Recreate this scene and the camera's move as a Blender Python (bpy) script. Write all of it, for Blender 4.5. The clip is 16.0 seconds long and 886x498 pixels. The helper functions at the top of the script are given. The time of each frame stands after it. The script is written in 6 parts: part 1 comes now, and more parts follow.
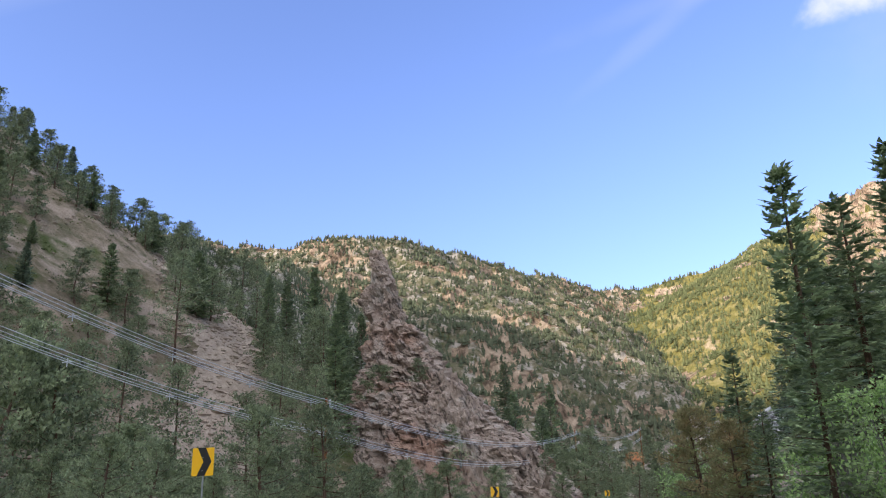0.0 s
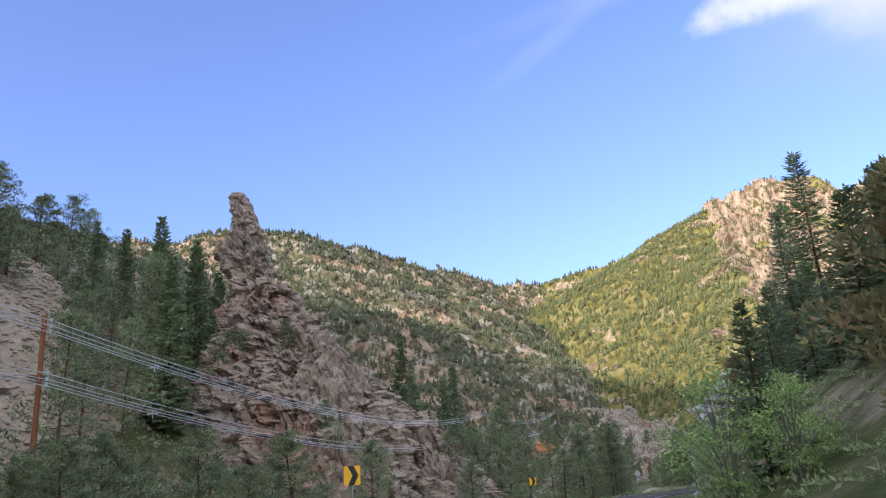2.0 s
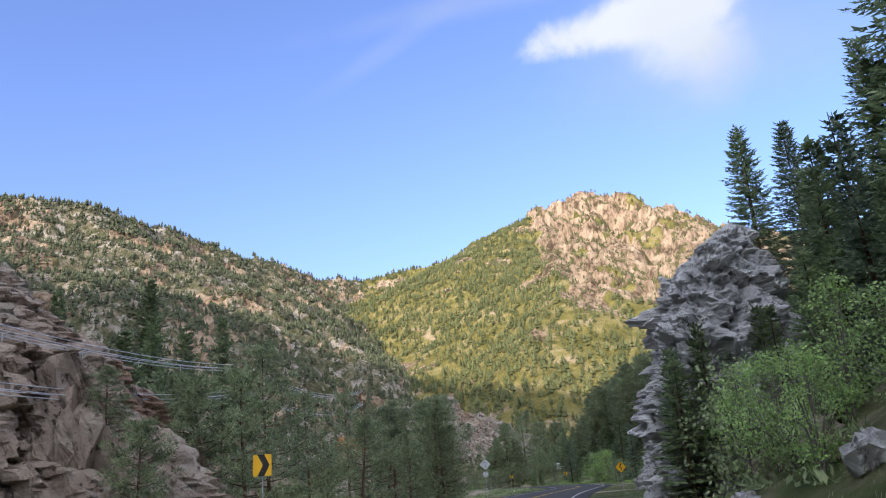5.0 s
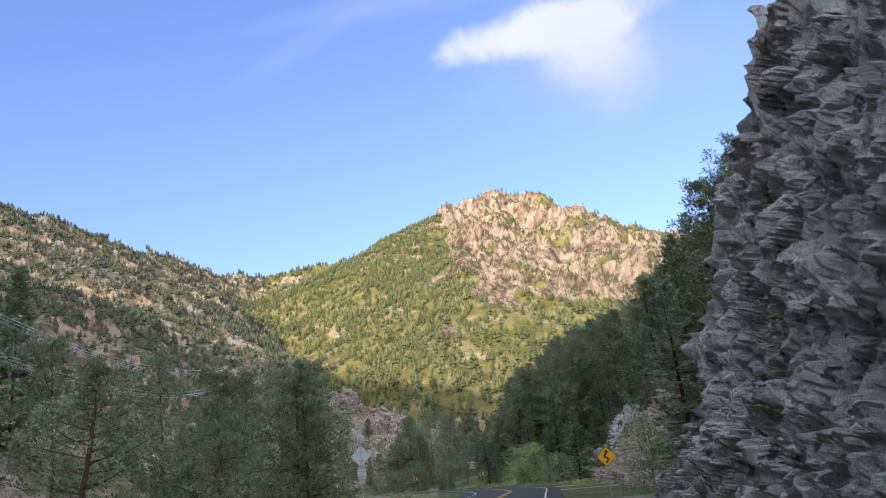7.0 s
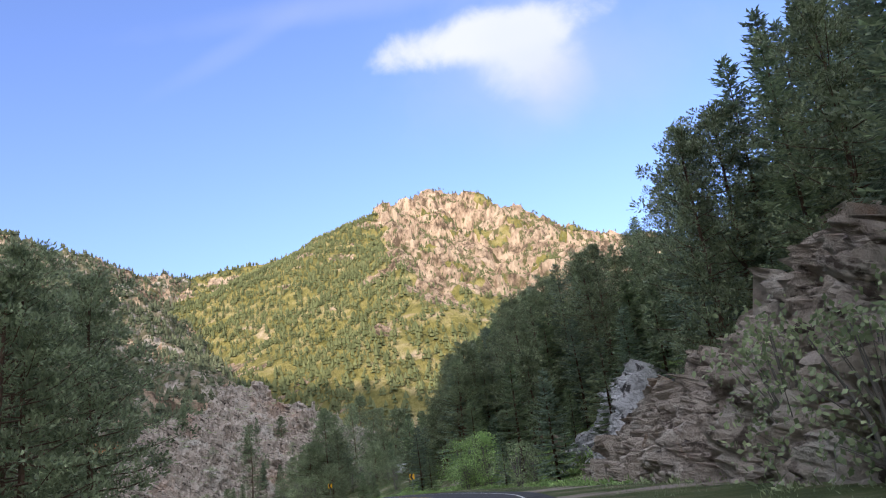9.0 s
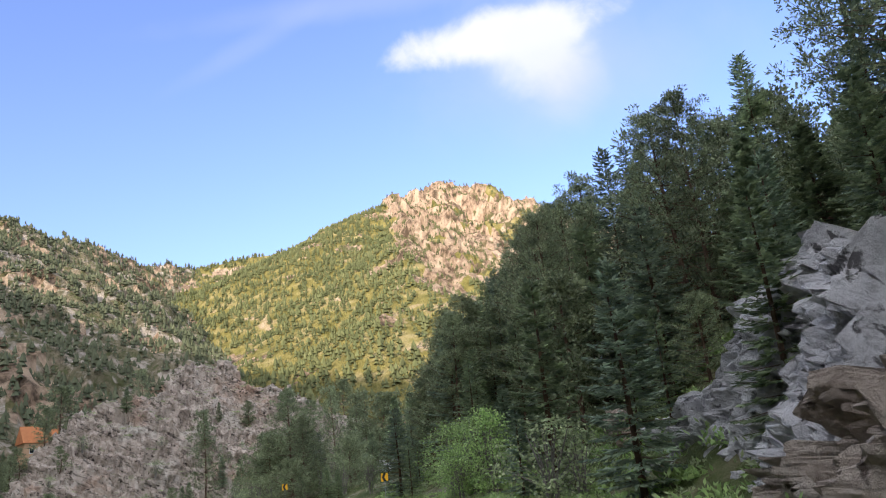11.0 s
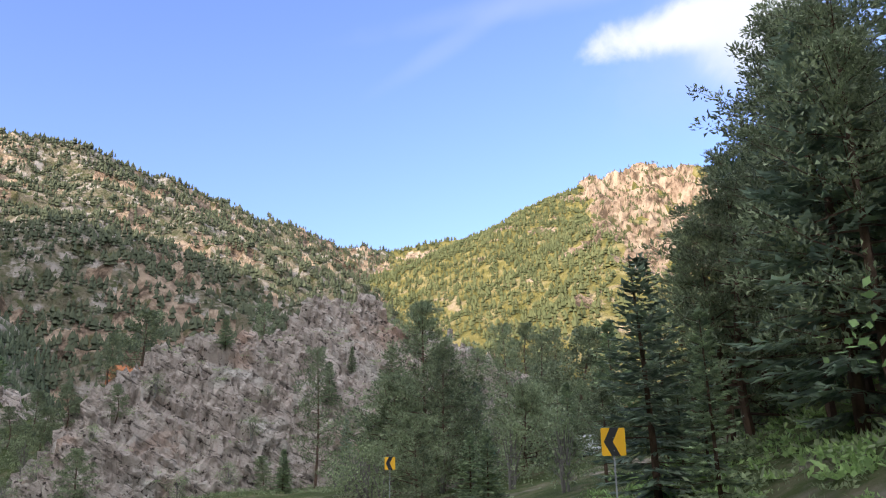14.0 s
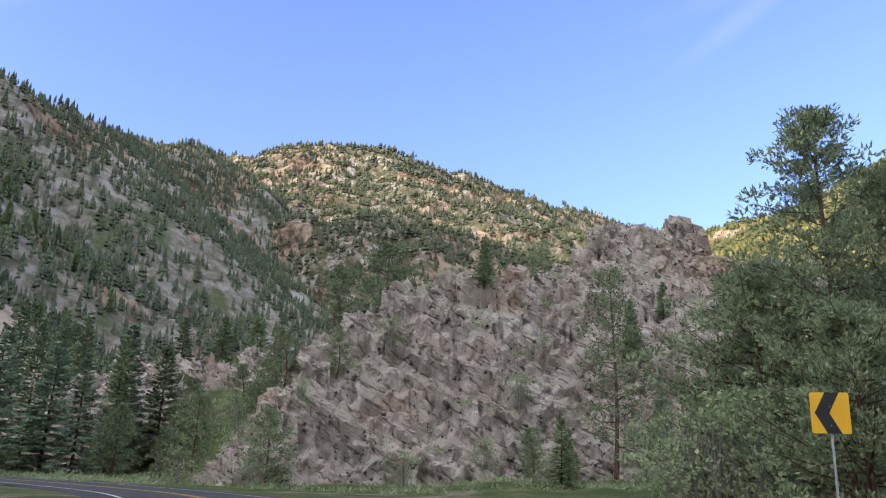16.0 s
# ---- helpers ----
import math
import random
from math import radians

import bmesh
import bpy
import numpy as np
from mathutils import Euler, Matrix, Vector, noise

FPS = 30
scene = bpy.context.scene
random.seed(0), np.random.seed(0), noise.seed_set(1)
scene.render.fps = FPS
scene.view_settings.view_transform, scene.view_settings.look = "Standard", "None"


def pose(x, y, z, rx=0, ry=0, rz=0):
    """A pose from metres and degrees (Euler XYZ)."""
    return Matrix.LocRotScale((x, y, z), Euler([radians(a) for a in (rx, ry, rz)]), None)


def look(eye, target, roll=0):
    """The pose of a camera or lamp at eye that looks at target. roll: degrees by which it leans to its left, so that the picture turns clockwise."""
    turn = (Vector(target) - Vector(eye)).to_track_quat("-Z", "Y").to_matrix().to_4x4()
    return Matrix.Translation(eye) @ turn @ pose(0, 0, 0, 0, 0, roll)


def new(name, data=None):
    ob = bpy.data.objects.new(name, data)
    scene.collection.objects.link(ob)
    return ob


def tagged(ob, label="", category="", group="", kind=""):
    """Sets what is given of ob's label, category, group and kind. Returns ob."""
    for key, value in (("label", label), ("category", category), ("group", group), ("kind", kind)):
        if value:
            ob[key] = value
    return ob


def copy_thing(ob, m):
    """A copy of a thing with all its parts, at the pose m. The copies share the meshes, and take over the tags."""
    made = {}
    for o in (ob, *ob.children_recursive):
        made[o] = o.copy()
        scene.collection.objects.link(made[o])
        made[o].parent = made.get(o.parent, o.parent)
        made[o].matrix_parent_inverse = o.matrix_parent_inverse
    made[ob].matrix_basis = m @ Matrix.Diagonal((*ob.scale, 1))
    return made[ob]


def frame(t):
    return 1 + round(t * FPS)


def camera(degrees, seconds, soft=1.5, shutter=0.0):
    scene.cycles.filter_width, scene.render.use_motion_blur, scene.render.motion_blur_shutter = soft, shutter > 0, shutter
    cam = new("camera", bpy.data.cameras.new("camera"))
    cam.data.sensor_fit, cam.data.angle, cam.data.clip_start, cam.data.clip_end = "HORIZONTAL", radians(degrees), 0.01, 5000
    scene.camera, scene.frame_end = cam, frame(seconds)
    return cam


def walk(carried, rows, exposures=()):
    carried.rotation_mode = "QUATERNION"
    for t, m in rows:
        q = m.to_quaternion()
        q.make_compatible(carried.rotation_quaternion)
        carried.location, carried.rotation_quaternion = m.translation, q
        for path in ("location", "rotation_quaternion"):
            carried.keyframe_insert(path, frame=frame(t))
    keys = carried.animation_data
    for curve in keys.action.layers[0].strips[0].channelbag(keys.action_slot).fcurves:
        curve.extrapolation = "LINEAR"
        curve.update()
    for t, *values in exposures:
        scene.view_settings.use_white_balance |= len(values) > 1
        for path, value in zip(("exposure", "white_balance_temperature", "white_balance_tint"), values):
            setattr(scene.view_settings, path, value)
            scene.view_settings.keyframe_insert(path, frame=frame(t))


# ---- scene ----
cam = camera(59.5, 16.0, soft=1.1)
PATH = [
    (0, (0.917, 1.954, 1.418), (0.888, 3.855, 2.038), -1.8),
    (0.5, (1.272, 10.248, 1.346), (1.288, 12.15, 1.964), -2.3),
    (1, (2.085, 18.531, 1.176), (2.202, 20.432, 1.788), -3.5),
    (1.5, (2.974, 27.292, 0.88), (3.132, 29.189, 1.491), -3.9),
    (2, (4.144, 36.038, 0.949), (4.366, 37.93, 1.558), -4.2),
    (2.5, (5.684, 44.562, 0.903), (5.996, 46.44, 1.514), -4.6),
    (3, (7.501, 53.549, 0.851), (7.917, 55.408, 1.46), -5.1),
    (3.5, (9.54, 61.853, 0.822), (10.018, 63.699, 1.425), -4.6),
    (4, (11.83, 71.286, 0.642), (12.374, 73.115, 1.239), -4.2),
    (4.5, (14.971, 80.381, 0.62), (15.566, 82.198, 1.21), -4.0),
    (5, (18.485, 90.014, 0.584), (19.144, 91.809, 1.171), -4.3),
    (7.5, (37.839, 130.916, 0.739), (38.743, 132.605, 1.314), -5.7),
    (8, (42.434, 139.029, 0.701), (43.367, 140.702, 1.278), -6.0),
    (8.5, (47.062, 147.037, 0.56), (48.046, 148.681, 1.134), -6.6),
    (9, (51.438, 154.277, 0.383), (52.452, 155.903, 0.956), -6.8),
    (11.5, (75.952, 192.124, 0.675), (76.916, 193.779, 1.248), -5.1),
    (12, (80.385, 201.135, 0.547), (81.302, 202.817, 1.121), -4.4),
    (12.5, (84.708, 210.661, 0.553), (85.506, 212.401, 1.133), -3.3),
    (13, (88.448, 219.485, 0.729), (89.02, 221.309, 1.32), -1.4),
    (13.5, (91.726, 228.2, 0.611), (92.295, 230.023, 1.205), -1.4),
    (14, (94.66, 236.142, 0.444), (95.19, 237.979, 1.033), -0.9),
    (14.5, (96.88, 244.92, 0.537), (97.334, 246.779, 1.12), -0.1),
    (15, (98.662, 253.833, 0.555), (99.002, 255.716, 1.134), 0.6),
    (15.5, (99.709, 263.051, 0.414), (99.854, 264.961, 0.989), 0.7),
    (16, (99.91, 271.999, 0.52), (99.686, 273.905, 1.084), 2.4),
]
walk(cam, [(t, look(eye, target, roll)) for t, eye, target, roll in PATH], exposures=[(0, 1.1, 6100, 11), (3.5, 1.03, 6000, 11), (5, 1.01, 6000, 11), (9, 1.05, 6000, 12), (11.5, 1.2, 6300, 12), (13, 1.2, 6150, 12), (14.5, 1.24, 6100, 12), (15.5, 1.27, 6100, 12), (16, 1.3, 6100, 12)])

# ---------------------------------------------------------------- light
SUN_DIR = Vector((-0.80, -0.60, 0.38)).normalized()      # towards the sun
world = bpy.data.worlds.new("world")
scene.world = world
world.use_nodes = True


def build_world():
    nt = world.node_tree
    n, l = nt.nodes, nt.links
    n.clear()
    sky = n.new("ShaderNodeTexSky")
    sky.sky_type = "NISHITA"
    sky.sun_disc = False
    sky.sun_elevation = math.asin(SUN_DIR.z)
    sky.sun_rotation = math.atan2(SUN_DIR.x, SUN_DIR.y)
    sky.altitude = 2200
    sky.air_density, sky.dust_density, sky.ozone_density = 1.3, 8.0, 2.4
    out = n.new("ShaderNodeOutputWorld")
    bg = n.new("ShaderNodeBackground")
    bg.inputs["Strength"].default_value = SKY
    coord = n.new("ShaderNodeTexCoord")

    def math_node(op, a, b=None, clamp=False):
        m = n.new("ShaderNodeMath")
        m.operation, m.use_clamp = op, clamp
        for k, v in enumerate((a, b)):
            if v is None:
                continue
            if isinstance(v, (int, float)):
                m.inputs[k].default_value = v
            else:
                l.new(v, m.inputs[k])
        return m.outputs[0]

    def dot(v):
        m = n.new("ShaderNodeVectorMath")
        m.operation = "DOT_PRODUCT"
        l.new(coord.outputs["Generated"], m.inputs[0])
        m.inputs[1].default_value = v
        return m.outputs["Value"]

    def cloud(az, el, wide, tall, tilt, edge, amount, scale, seed):
        a, e, k = radians(az), radians(el), radians(tilt)
        ahead = Vector((math.sin(a) * math.cos(e), math.cos(a) * math.cos(e), math.sin(e)))
        right = Vector((math.cos(a), -math.sin(a), 0))
        up = right.cross(ahead)
        r2, u2 = right * math.cos(k) + up * math.sin(k), up * math.cos(k) - right * math.sin(k)
        front = math_node("MAXIMUM", dot(ahead), 0.05)
        u = math_node("DIVIDE", math_node("DIVIDE", dot(r2), front), wide)
        v = math_node("DIVIDE", math_node("DIVIDE", dot(u2), front), tall)
        tex = n.new("ShaderNodeTexNoise")
        tex.noise_dimensions = "4D"
        tex.inputs["W"].default_value = seed
        tex.inputs["Scale"].default_value = scale
        tex.inputs["Detail"].default_value = 7
        tex.inputs["Roughness"].default_value = 0.58
        tex.inputs["Distortion"].default_value = 0.4
        l.new(coord.outputs["Generated"], tex.inputs["Vector"])
        d = math_node("SQRT", math_node("ADD", math_node("MULTIPLY", u, u), math_node("MULTIPLY", v, v)))
        d = math_node("ADD", d, math_node("MULTIPLY", math_node("SUBTRACT", tex.outputs["Fac"], 0.5), 1.5))
        m = n.new("ShaderNodeMapRange")
        m.interpolation_type = "SMOOTHSTEP"
        l.new(d, m.inputs["Value"])
        m.inputs["From Min"].default_value, m.inputs["From Max"].default_value = 1.0 - edge, 1.0 + edge * 0.4
        m.inputs["To Min"].default_value, m.inputs["To Max"].default_value = amount, 0.0
        return m.outputs[0]

    colour = sky.outputs[0]
    tint = n.new("ShaderNodeMix")
    tint.data_type, tint.blend_type = "RGBA", "MULTIPLY"
    tint.inputs["Factor"].default_value = 1.0
    l.new(colour, tint.inputs["A"])
    tint.inputs["B"].default_value = (*SKY_TINT, 1)
    colour = tint.outputs["Result"]
    for args, glow in CLOUDS:
        mix = n.new("ShaderNodeMix")
        mix.data_type = "RGBA"
        l.new(cloud(*args), mix.inputs["Factor"])
        l.new(colour, mix.inputs["A"])
        mix.inputs["B"].default_value = (*glow, 1)
        colour = mix.outputs["Result"]
    # unseen thin cloud overhead, added to brighten the shade; in perspective, its ragged edge above the road ahead
    ray = n.new("ShaderNodeSeparateXYZ")
    l.new(coord.outputs["Generated"], ray.inputs[0])
    up = math_node("MAXIMUM", ray.outputs["Z"], 0.06)
    px, py = math_node("DIVIDE", ray.outputs["X"], up), math_node("DIVIDE", ray.outputs["Y"], up)
    flat = n.new("ShaderNodeCombineXYZ")
    l.new(px, flat.inputs[0])
    l.new(py, flat.inputs[1])
    fill_noise = n.new("ShaderNodeTexNoise")
    fill_noise.inputs["Scale"].default_value, fill_noise.inputs["Detail"].default_value = 1.6, 6
    fill_noise.inputs["Roughness"].default_value, fill_noise.inputs["Distortion"].default_value = 0.55, 0.5
    l.new(flat.outputs[0], fill_noise.inputs["Vector"])
    ahead = math_node("ADD", math_node("MULTIPLY", px, 0.26), math_node("MULTIPLY", py, 0.97))
    edge = math_node("MULTIPLY", math_node("SUBTRACT", 1.1, ahead), 1.6, True)
    thick = math_node("MULTIPLY", math_node("MULTIPLY", fill_noise.outputs["Fac"], 1.8, True), math_node("MULTIPLY", edge, FILL_CLOUD))
    thick = math_node("MULTIPLY", thick, math_node("MULTIPLY", ray.outputs["Z"], 4.0, True))
    mix = n.new("ShaderNodeMix")
    mix.data_type = "RGBA"
    l.new(thick, mix.inputs["Factor"])
    l.new(colour, mix.inputs["A"])
    # the added cloud is brighter towards the sun, for more fill from that side
    lit = math_node("MAXIMUM", dot(SUN_DIR), 0.0)
    lit = math_node("ADD", math_node("MULTIPLY", math_node("MULTIPLY", lit, lit), 2.2), 1.0)
    glow = n.new("ShaderNodeVectorMath")
    glow.operation = "SCALE"
    glow.inputs[0].default_value = (3.1, 3.1, 3.1)
    l.new(lit, glow.inputs["Scale"])
    l.new(glow.outputs["Vector"], mix.inputs["B"])
    colour = mix.outputs["Result"]
    l.new(colour, bg.inputs["Color"])
    l.new(bg.outputs[0], out.inputs["Surface"])


SKY = 0.15
FILL_CLOUD = 0.9
SKY_TINT = (0.96, 0.885, 1.1)
# azimuth, elevation, half width, half height, tilt, softness, amount, grain, seed; then the cloud's brightness
CLOUDS = [
    ((42.5, 28.9, 0.19, 0.10, -6, 0.95, 0.36, 7.0, 2.0), (2.1, 2.3, 2.6)),
    ((25.0, 34.6, 0.20, 0.020, 6, 0.95, 0.26, 6.0, 7.0), (2.1, 2.3, 2.6)),
    ((16.5, 31.6, 0.095, 0.013, 30, 0.95, 0.16, 5.0, 5.0), (2.1, 2.3, 2.6)),
    ((37.4, 31.4, 0.135, 0.030, 4, 0.5, 0.98, 14.0, 1.0), (3.1, 3.1, 3.1)),
    ((40.6, 30.0, 0.075, 0.055, -10, 0.7, 0.92, 11.0, 3.0), (2.9, 2.95, 3.0)),
    ((42.2, 27.4, 0.05, 0.05, -30, 0.9, 0.6, 9.0, 4.0), (2.5, 2.6, 2.75)),
]
build_world()
sun_data = bpy.data.lights.new("sun", "SUN")
sun_data.energy, sun_data.angle, sun_data.color = 2.4, radians(0.53), (1.0, 0.86, 0.66)
sun = new("sun", sun_data)
sun.matrix_world = look(SUN_DIR * 100, (0, 0, 0))


# ---------------------------------------------------------------- numeric helpers
def hash01(*a):
    """Repeatable random numbers in 0..1 from whole-number arrays."""
    v = np.zeros(np.broadcast(*a).shape)
    for k, x in enumerate(a):
        v = v + np.asarray(x, float) * (12.9898, 78.233, 37.719, 93.989)[k]
    return np.abs(np.sin(v) * 43758.5453) % 1.0


def vnoise(p, seed=0):
    """Smooth value noise, -1..1, for points (n, 3)."""
    i = np.floor(p).astype(int)
    f = p - i
    f = f * f * (3 - 2 * f)
    out = 0
    for dx in (0, 1):
        for dy in (0, 1):
            for dz in (0, 1):
                w = (f[:, 0] if dx else 1 - f[:, 0]) * (f[:, 1] if dy else 1 - f[:, 1]) * (f[:, 2] if dz else 1 - f[:, 2])
                out = out + w * hash01(i[:, 0] + dx, i[:, 1] + dy, i[:, 2] + dz, np.full(len(p), seed))
    return out * 2 - 1


def fbm(p, octaves=4, seed=0, gain=0.5):
    out, amp = 0, 1.0
    for k in range(octaves):
        out = out + amp * vnoise(p * 2.03 ** k, seed + k)
        amp *= gain
    return out


def blocks(p, seed=0, tilt=0.0):
    """Cracked-rock noise: a random level, leaning by tilt, for each cell of a Voronoi split, and the gap to the next cell."""
    i = np.floor(p).astype(int)
    d1, d2, level, facet = np.full(len(p), 9.0), np.full(len(p), 9.0), np.zeros(len(p)), np.zeros(len(p))
    for dx in (-1, 0, 1):
        for dy in (-1, 0, 1):
            for dz in (-1, 0, 1):
                c = i + (dx, dy, dz)
                s = np.full(len(p), seed)
                q = np.stack([hash01(c[:, 0], c[:, 1], c[:, 2], s + k) for k in (1, 2, 3)], 1) + c
                d = np.linalg.norm(p - q, axis=1)
                near = d < d1
                d2 = np.where(near, d1, np.minimum(d2, d))
                level = np.where(near, hash01(c[:, 0], c[:, 1], c[:, 2], s + 9), level)
                if tilt:
                    lean = np.stack([hash01(c[:, 0], c[:, 1], c[:, 2], s + k) - 0.5 for k in (13, 14, 15)], 1)
                    facet = np.where(near, ((p - q) * lean).sum(1), facet)
                d1 = np.where(near, d, d1)
    return level * 2 - 1 + tilt * facet, d2 - d1


def smooth(a, b, x):
    t = np.clip((x - a) / (b - a), 0, 1)
    return t * t * (3 - 2 * t)


def ridge(X, Y, line, left, right, power=1.0):
    """Height of a ridge whose crest runs through line; left and right: the slopes on its two sides."""
    best = np.full(np.shape(X), -1e3)
    for (ax, ay, az), (bx, by, bz) in zip(line, line[1:]):
        ux, uy = bx - ax, by - ay
        t = np.clip(((X - ax) * ux + (Y - ay) * uy) / (ux * ux + uy * uy), 0, 1)
        dx, dy = X - ax - t * ux, Y - ay - t * uy
        d = np.hypot(dx, dy)
        lean = (ux * dy - uy * dx) / (math.hypot(ux, uy) * np.maximum(d, 1e-6))
        side = right + (left - right) * (0.5 + 0.5 * lean)
        best = np.maximum(best, az + t * (bz - az) - side * d ** power)
    return best


# ---------------------------------------------------------------- plan of the canyon
ROAD = np.array([(0.5, -260), (0.6, -60), (0.9, 2), (1.3, 10), (2.1, 18.5), (3.0, 27.3), (4.1, 36), (5.7, 44.6), (7.5, 53.5), (9.5, 62), (11.9, 71.3), (15, 80.4), (18.5, 90),
                 (27.6, 110.5), (37.8, 130.9), (42.4, 139), (47, 147), (51.4, 154.3), (63.5, 173), (76, 192.1), (80.4, 201.1), (84.7, 210.7), (88.5, 219.5),
                 (91.7, 228.2), (94.7, 236.1), (96.9, 244.9), (98.7, 253.8), (99.7, 263), (99.9, 272), (98.5, 284), (94, 297), (85, 310), (70, 321), (45, 330), (0, 340), (-60, 352)])


def road_level(y):
    return -0.78 + 0.83 * (1 - smooth(0, 70, np.asarray(y, float)))


def beside(X, Y):
    """Distance to the right of the driven lane (left: negative) and the lane's own y, for arrays."""
    best, where, far = np.full(np.shape(X), 0.0), np.full(np.shape(X), 0.0), np.full(np.shape(X), 1e9)
    for (ax, ay), (bx, by) in zip(ROAD, ROAD[1:]):
        ux, uy = bx - ax, by - ay
        n = math.hypot(ux, uy)
        t = np.clip(((X - ax) * ux + (Y - ay) * uy) / (n * n), 0, 1)
        dx, dy = X - ax - t * ux, Y - ay - t * uy
        d = np.hypot(dx, dy)
        closer = d < far
        far = np.where(closer, d, far)
        best = np.where(closer, np.where(ux * dy - uy * dx > 0, -d, d), best)
        where = np.where(closer, ay + t * uy, where)
    return best, where


SPUR_BACK = [(-120, 262, 66), (-60, 258, 50), (-20, 256, 38), (16, 258, 28), (34, 262, 14), (48, 266, 2)]
CRAG = [(79, 337, 7), (83, 349, 18.5), (88, 354, 22), (94, 356, 24), (100, 359, 24), (106, 363, 27), (108.5, 366, 32), (114, 368, 33.5), (119, 367.5, 33), (122.5, 364, 29), (128, 360, 26), (134, 355, 23.5), (140, 348, 18), (146, 338, 12), (152, 328, 3)]


def ground_height(X, Y):
    X, Y = np.asarray(X, float), np.asarray(Y, float)
    d, s = beside(X, Y)
    base = road_level(s) - 0.02
    flat = np.stack([X, Y, 0 * X], -1).reshape(-1, 3)
    rough = fbm(flat / 9.0, 4, 3).reshape(X.shape)
    broad = fbm(flat / 45.0, 3, 8).reshape(X.shape)
    steep = np.interp(s, [0, 30, 60, 100, 215, 250, 275, 300], [0.12, 0.2, 0.5, 0.68, 0.68, 0.5, 0.22, 0.06])
    foot = np.interp(s, [0, 60, 100, 116, 124, 140, 152, 160, 168, 196, 208, 260, 300], [9, 8, 6.5, 7, 10, 10, 7.5, 9, 13, 13.5, 9, 9, 16])
    rise = np.clip(d - foot, 0, 160)
    rise = np.where(rise < 90, rise, 90 + (rise - 90) * 0.5)
    right = base + steep * rise + np.clip(rise / 10, 0, 1) * (rough * 0.7 + broad * 1.5)
    dip = -2.6 * smooth(-9, -20, d) + 0.8 * rough * smooth(-8, -14, d)
    left = base + dip
    foot_x = np.interp(Y, [-50, 60, 100, 130, 150, 172, 190, 205, 222, 245, 300, 420], [-46, -44, -30, -12, 1, 6, 6, -4, -24, -44, -60, -40])
    left = np.maximum(left, base - 3 + 0.82 * np.clip(foot_x - X, 0, 400) + 2.0 * broad + rough)
    h = np.where(d > 0, right, left)
    crease = 2.2 * broad + 1.2 * rough
    h = np.maximum(h, ridge(X, Y, SPUR_BACK, 0.85, 0.85) + crease)
    bank = np.minimum(ridge(X, Y, [(56, 378, 13), (72, 374, 16), (84, 376, 16), (96, 384, 14)], 0.7, 0.7), 10.5)      # terrace raised to bring the house to its height in the camera's view
    h = np.maximum(h, bank)
    lane = smooth(7.5, 5.0, np.abs(d + 1.8)) * np.where(np.abs(d) < 12, 1, 0)
    return h * (1 - lane) + base * lane


RIB = [(-10, 163, 30), (-1, 151.5, 26), (4, 149, 19), (8, 147, 13), (13, 143, 9), (20, 138, -4)]
KNOLL = [(30, 350, 2), (44, 372, 14), (58, 388, 19), (70, 400, 12), (84, 410, 0)]
BENCH = [(-20, 250, 38), (6, 246, 30), (18, 238, 18), (30, 230, 6), (38, 226, -3)]


RELIEF = []      # finished heights of the rock masses


def surface_at(x, y):
    """Height of ground or rock, whichever is higher."""
    X, Y = np.array([x], float), np.array([y], float)
    h = [ground_height(X, Y), ridge(X, Y, CRAG, 1.35, 1.25) - 0.5, ridge(X, Y, RIB, 1.3, 1.5) - 0.5, ridge(X, Y, KNOLL, 0.8, 0.8) - 0.5, ridge(X, Y, BENCH, 1.1, 1.0) - 0.5]
    if x < -60 or y > 370:
        h.append(wall_height(X, Y))
    for x0, y0, step, Z in RELIEF:
        i, j = int(round((y - y0) / step)), int(round((x - x0) / step))
        if 0 <= i < Z.shape[0] and 0 <= j < Z.shape[1]:
            h.append(Z[i, j:j + 1] - 0.2)
    return float(max(v[0] for v in h))


def ground_at(x, y):
    return float(ground_height(np.array([x]), np.array([y]))[0])


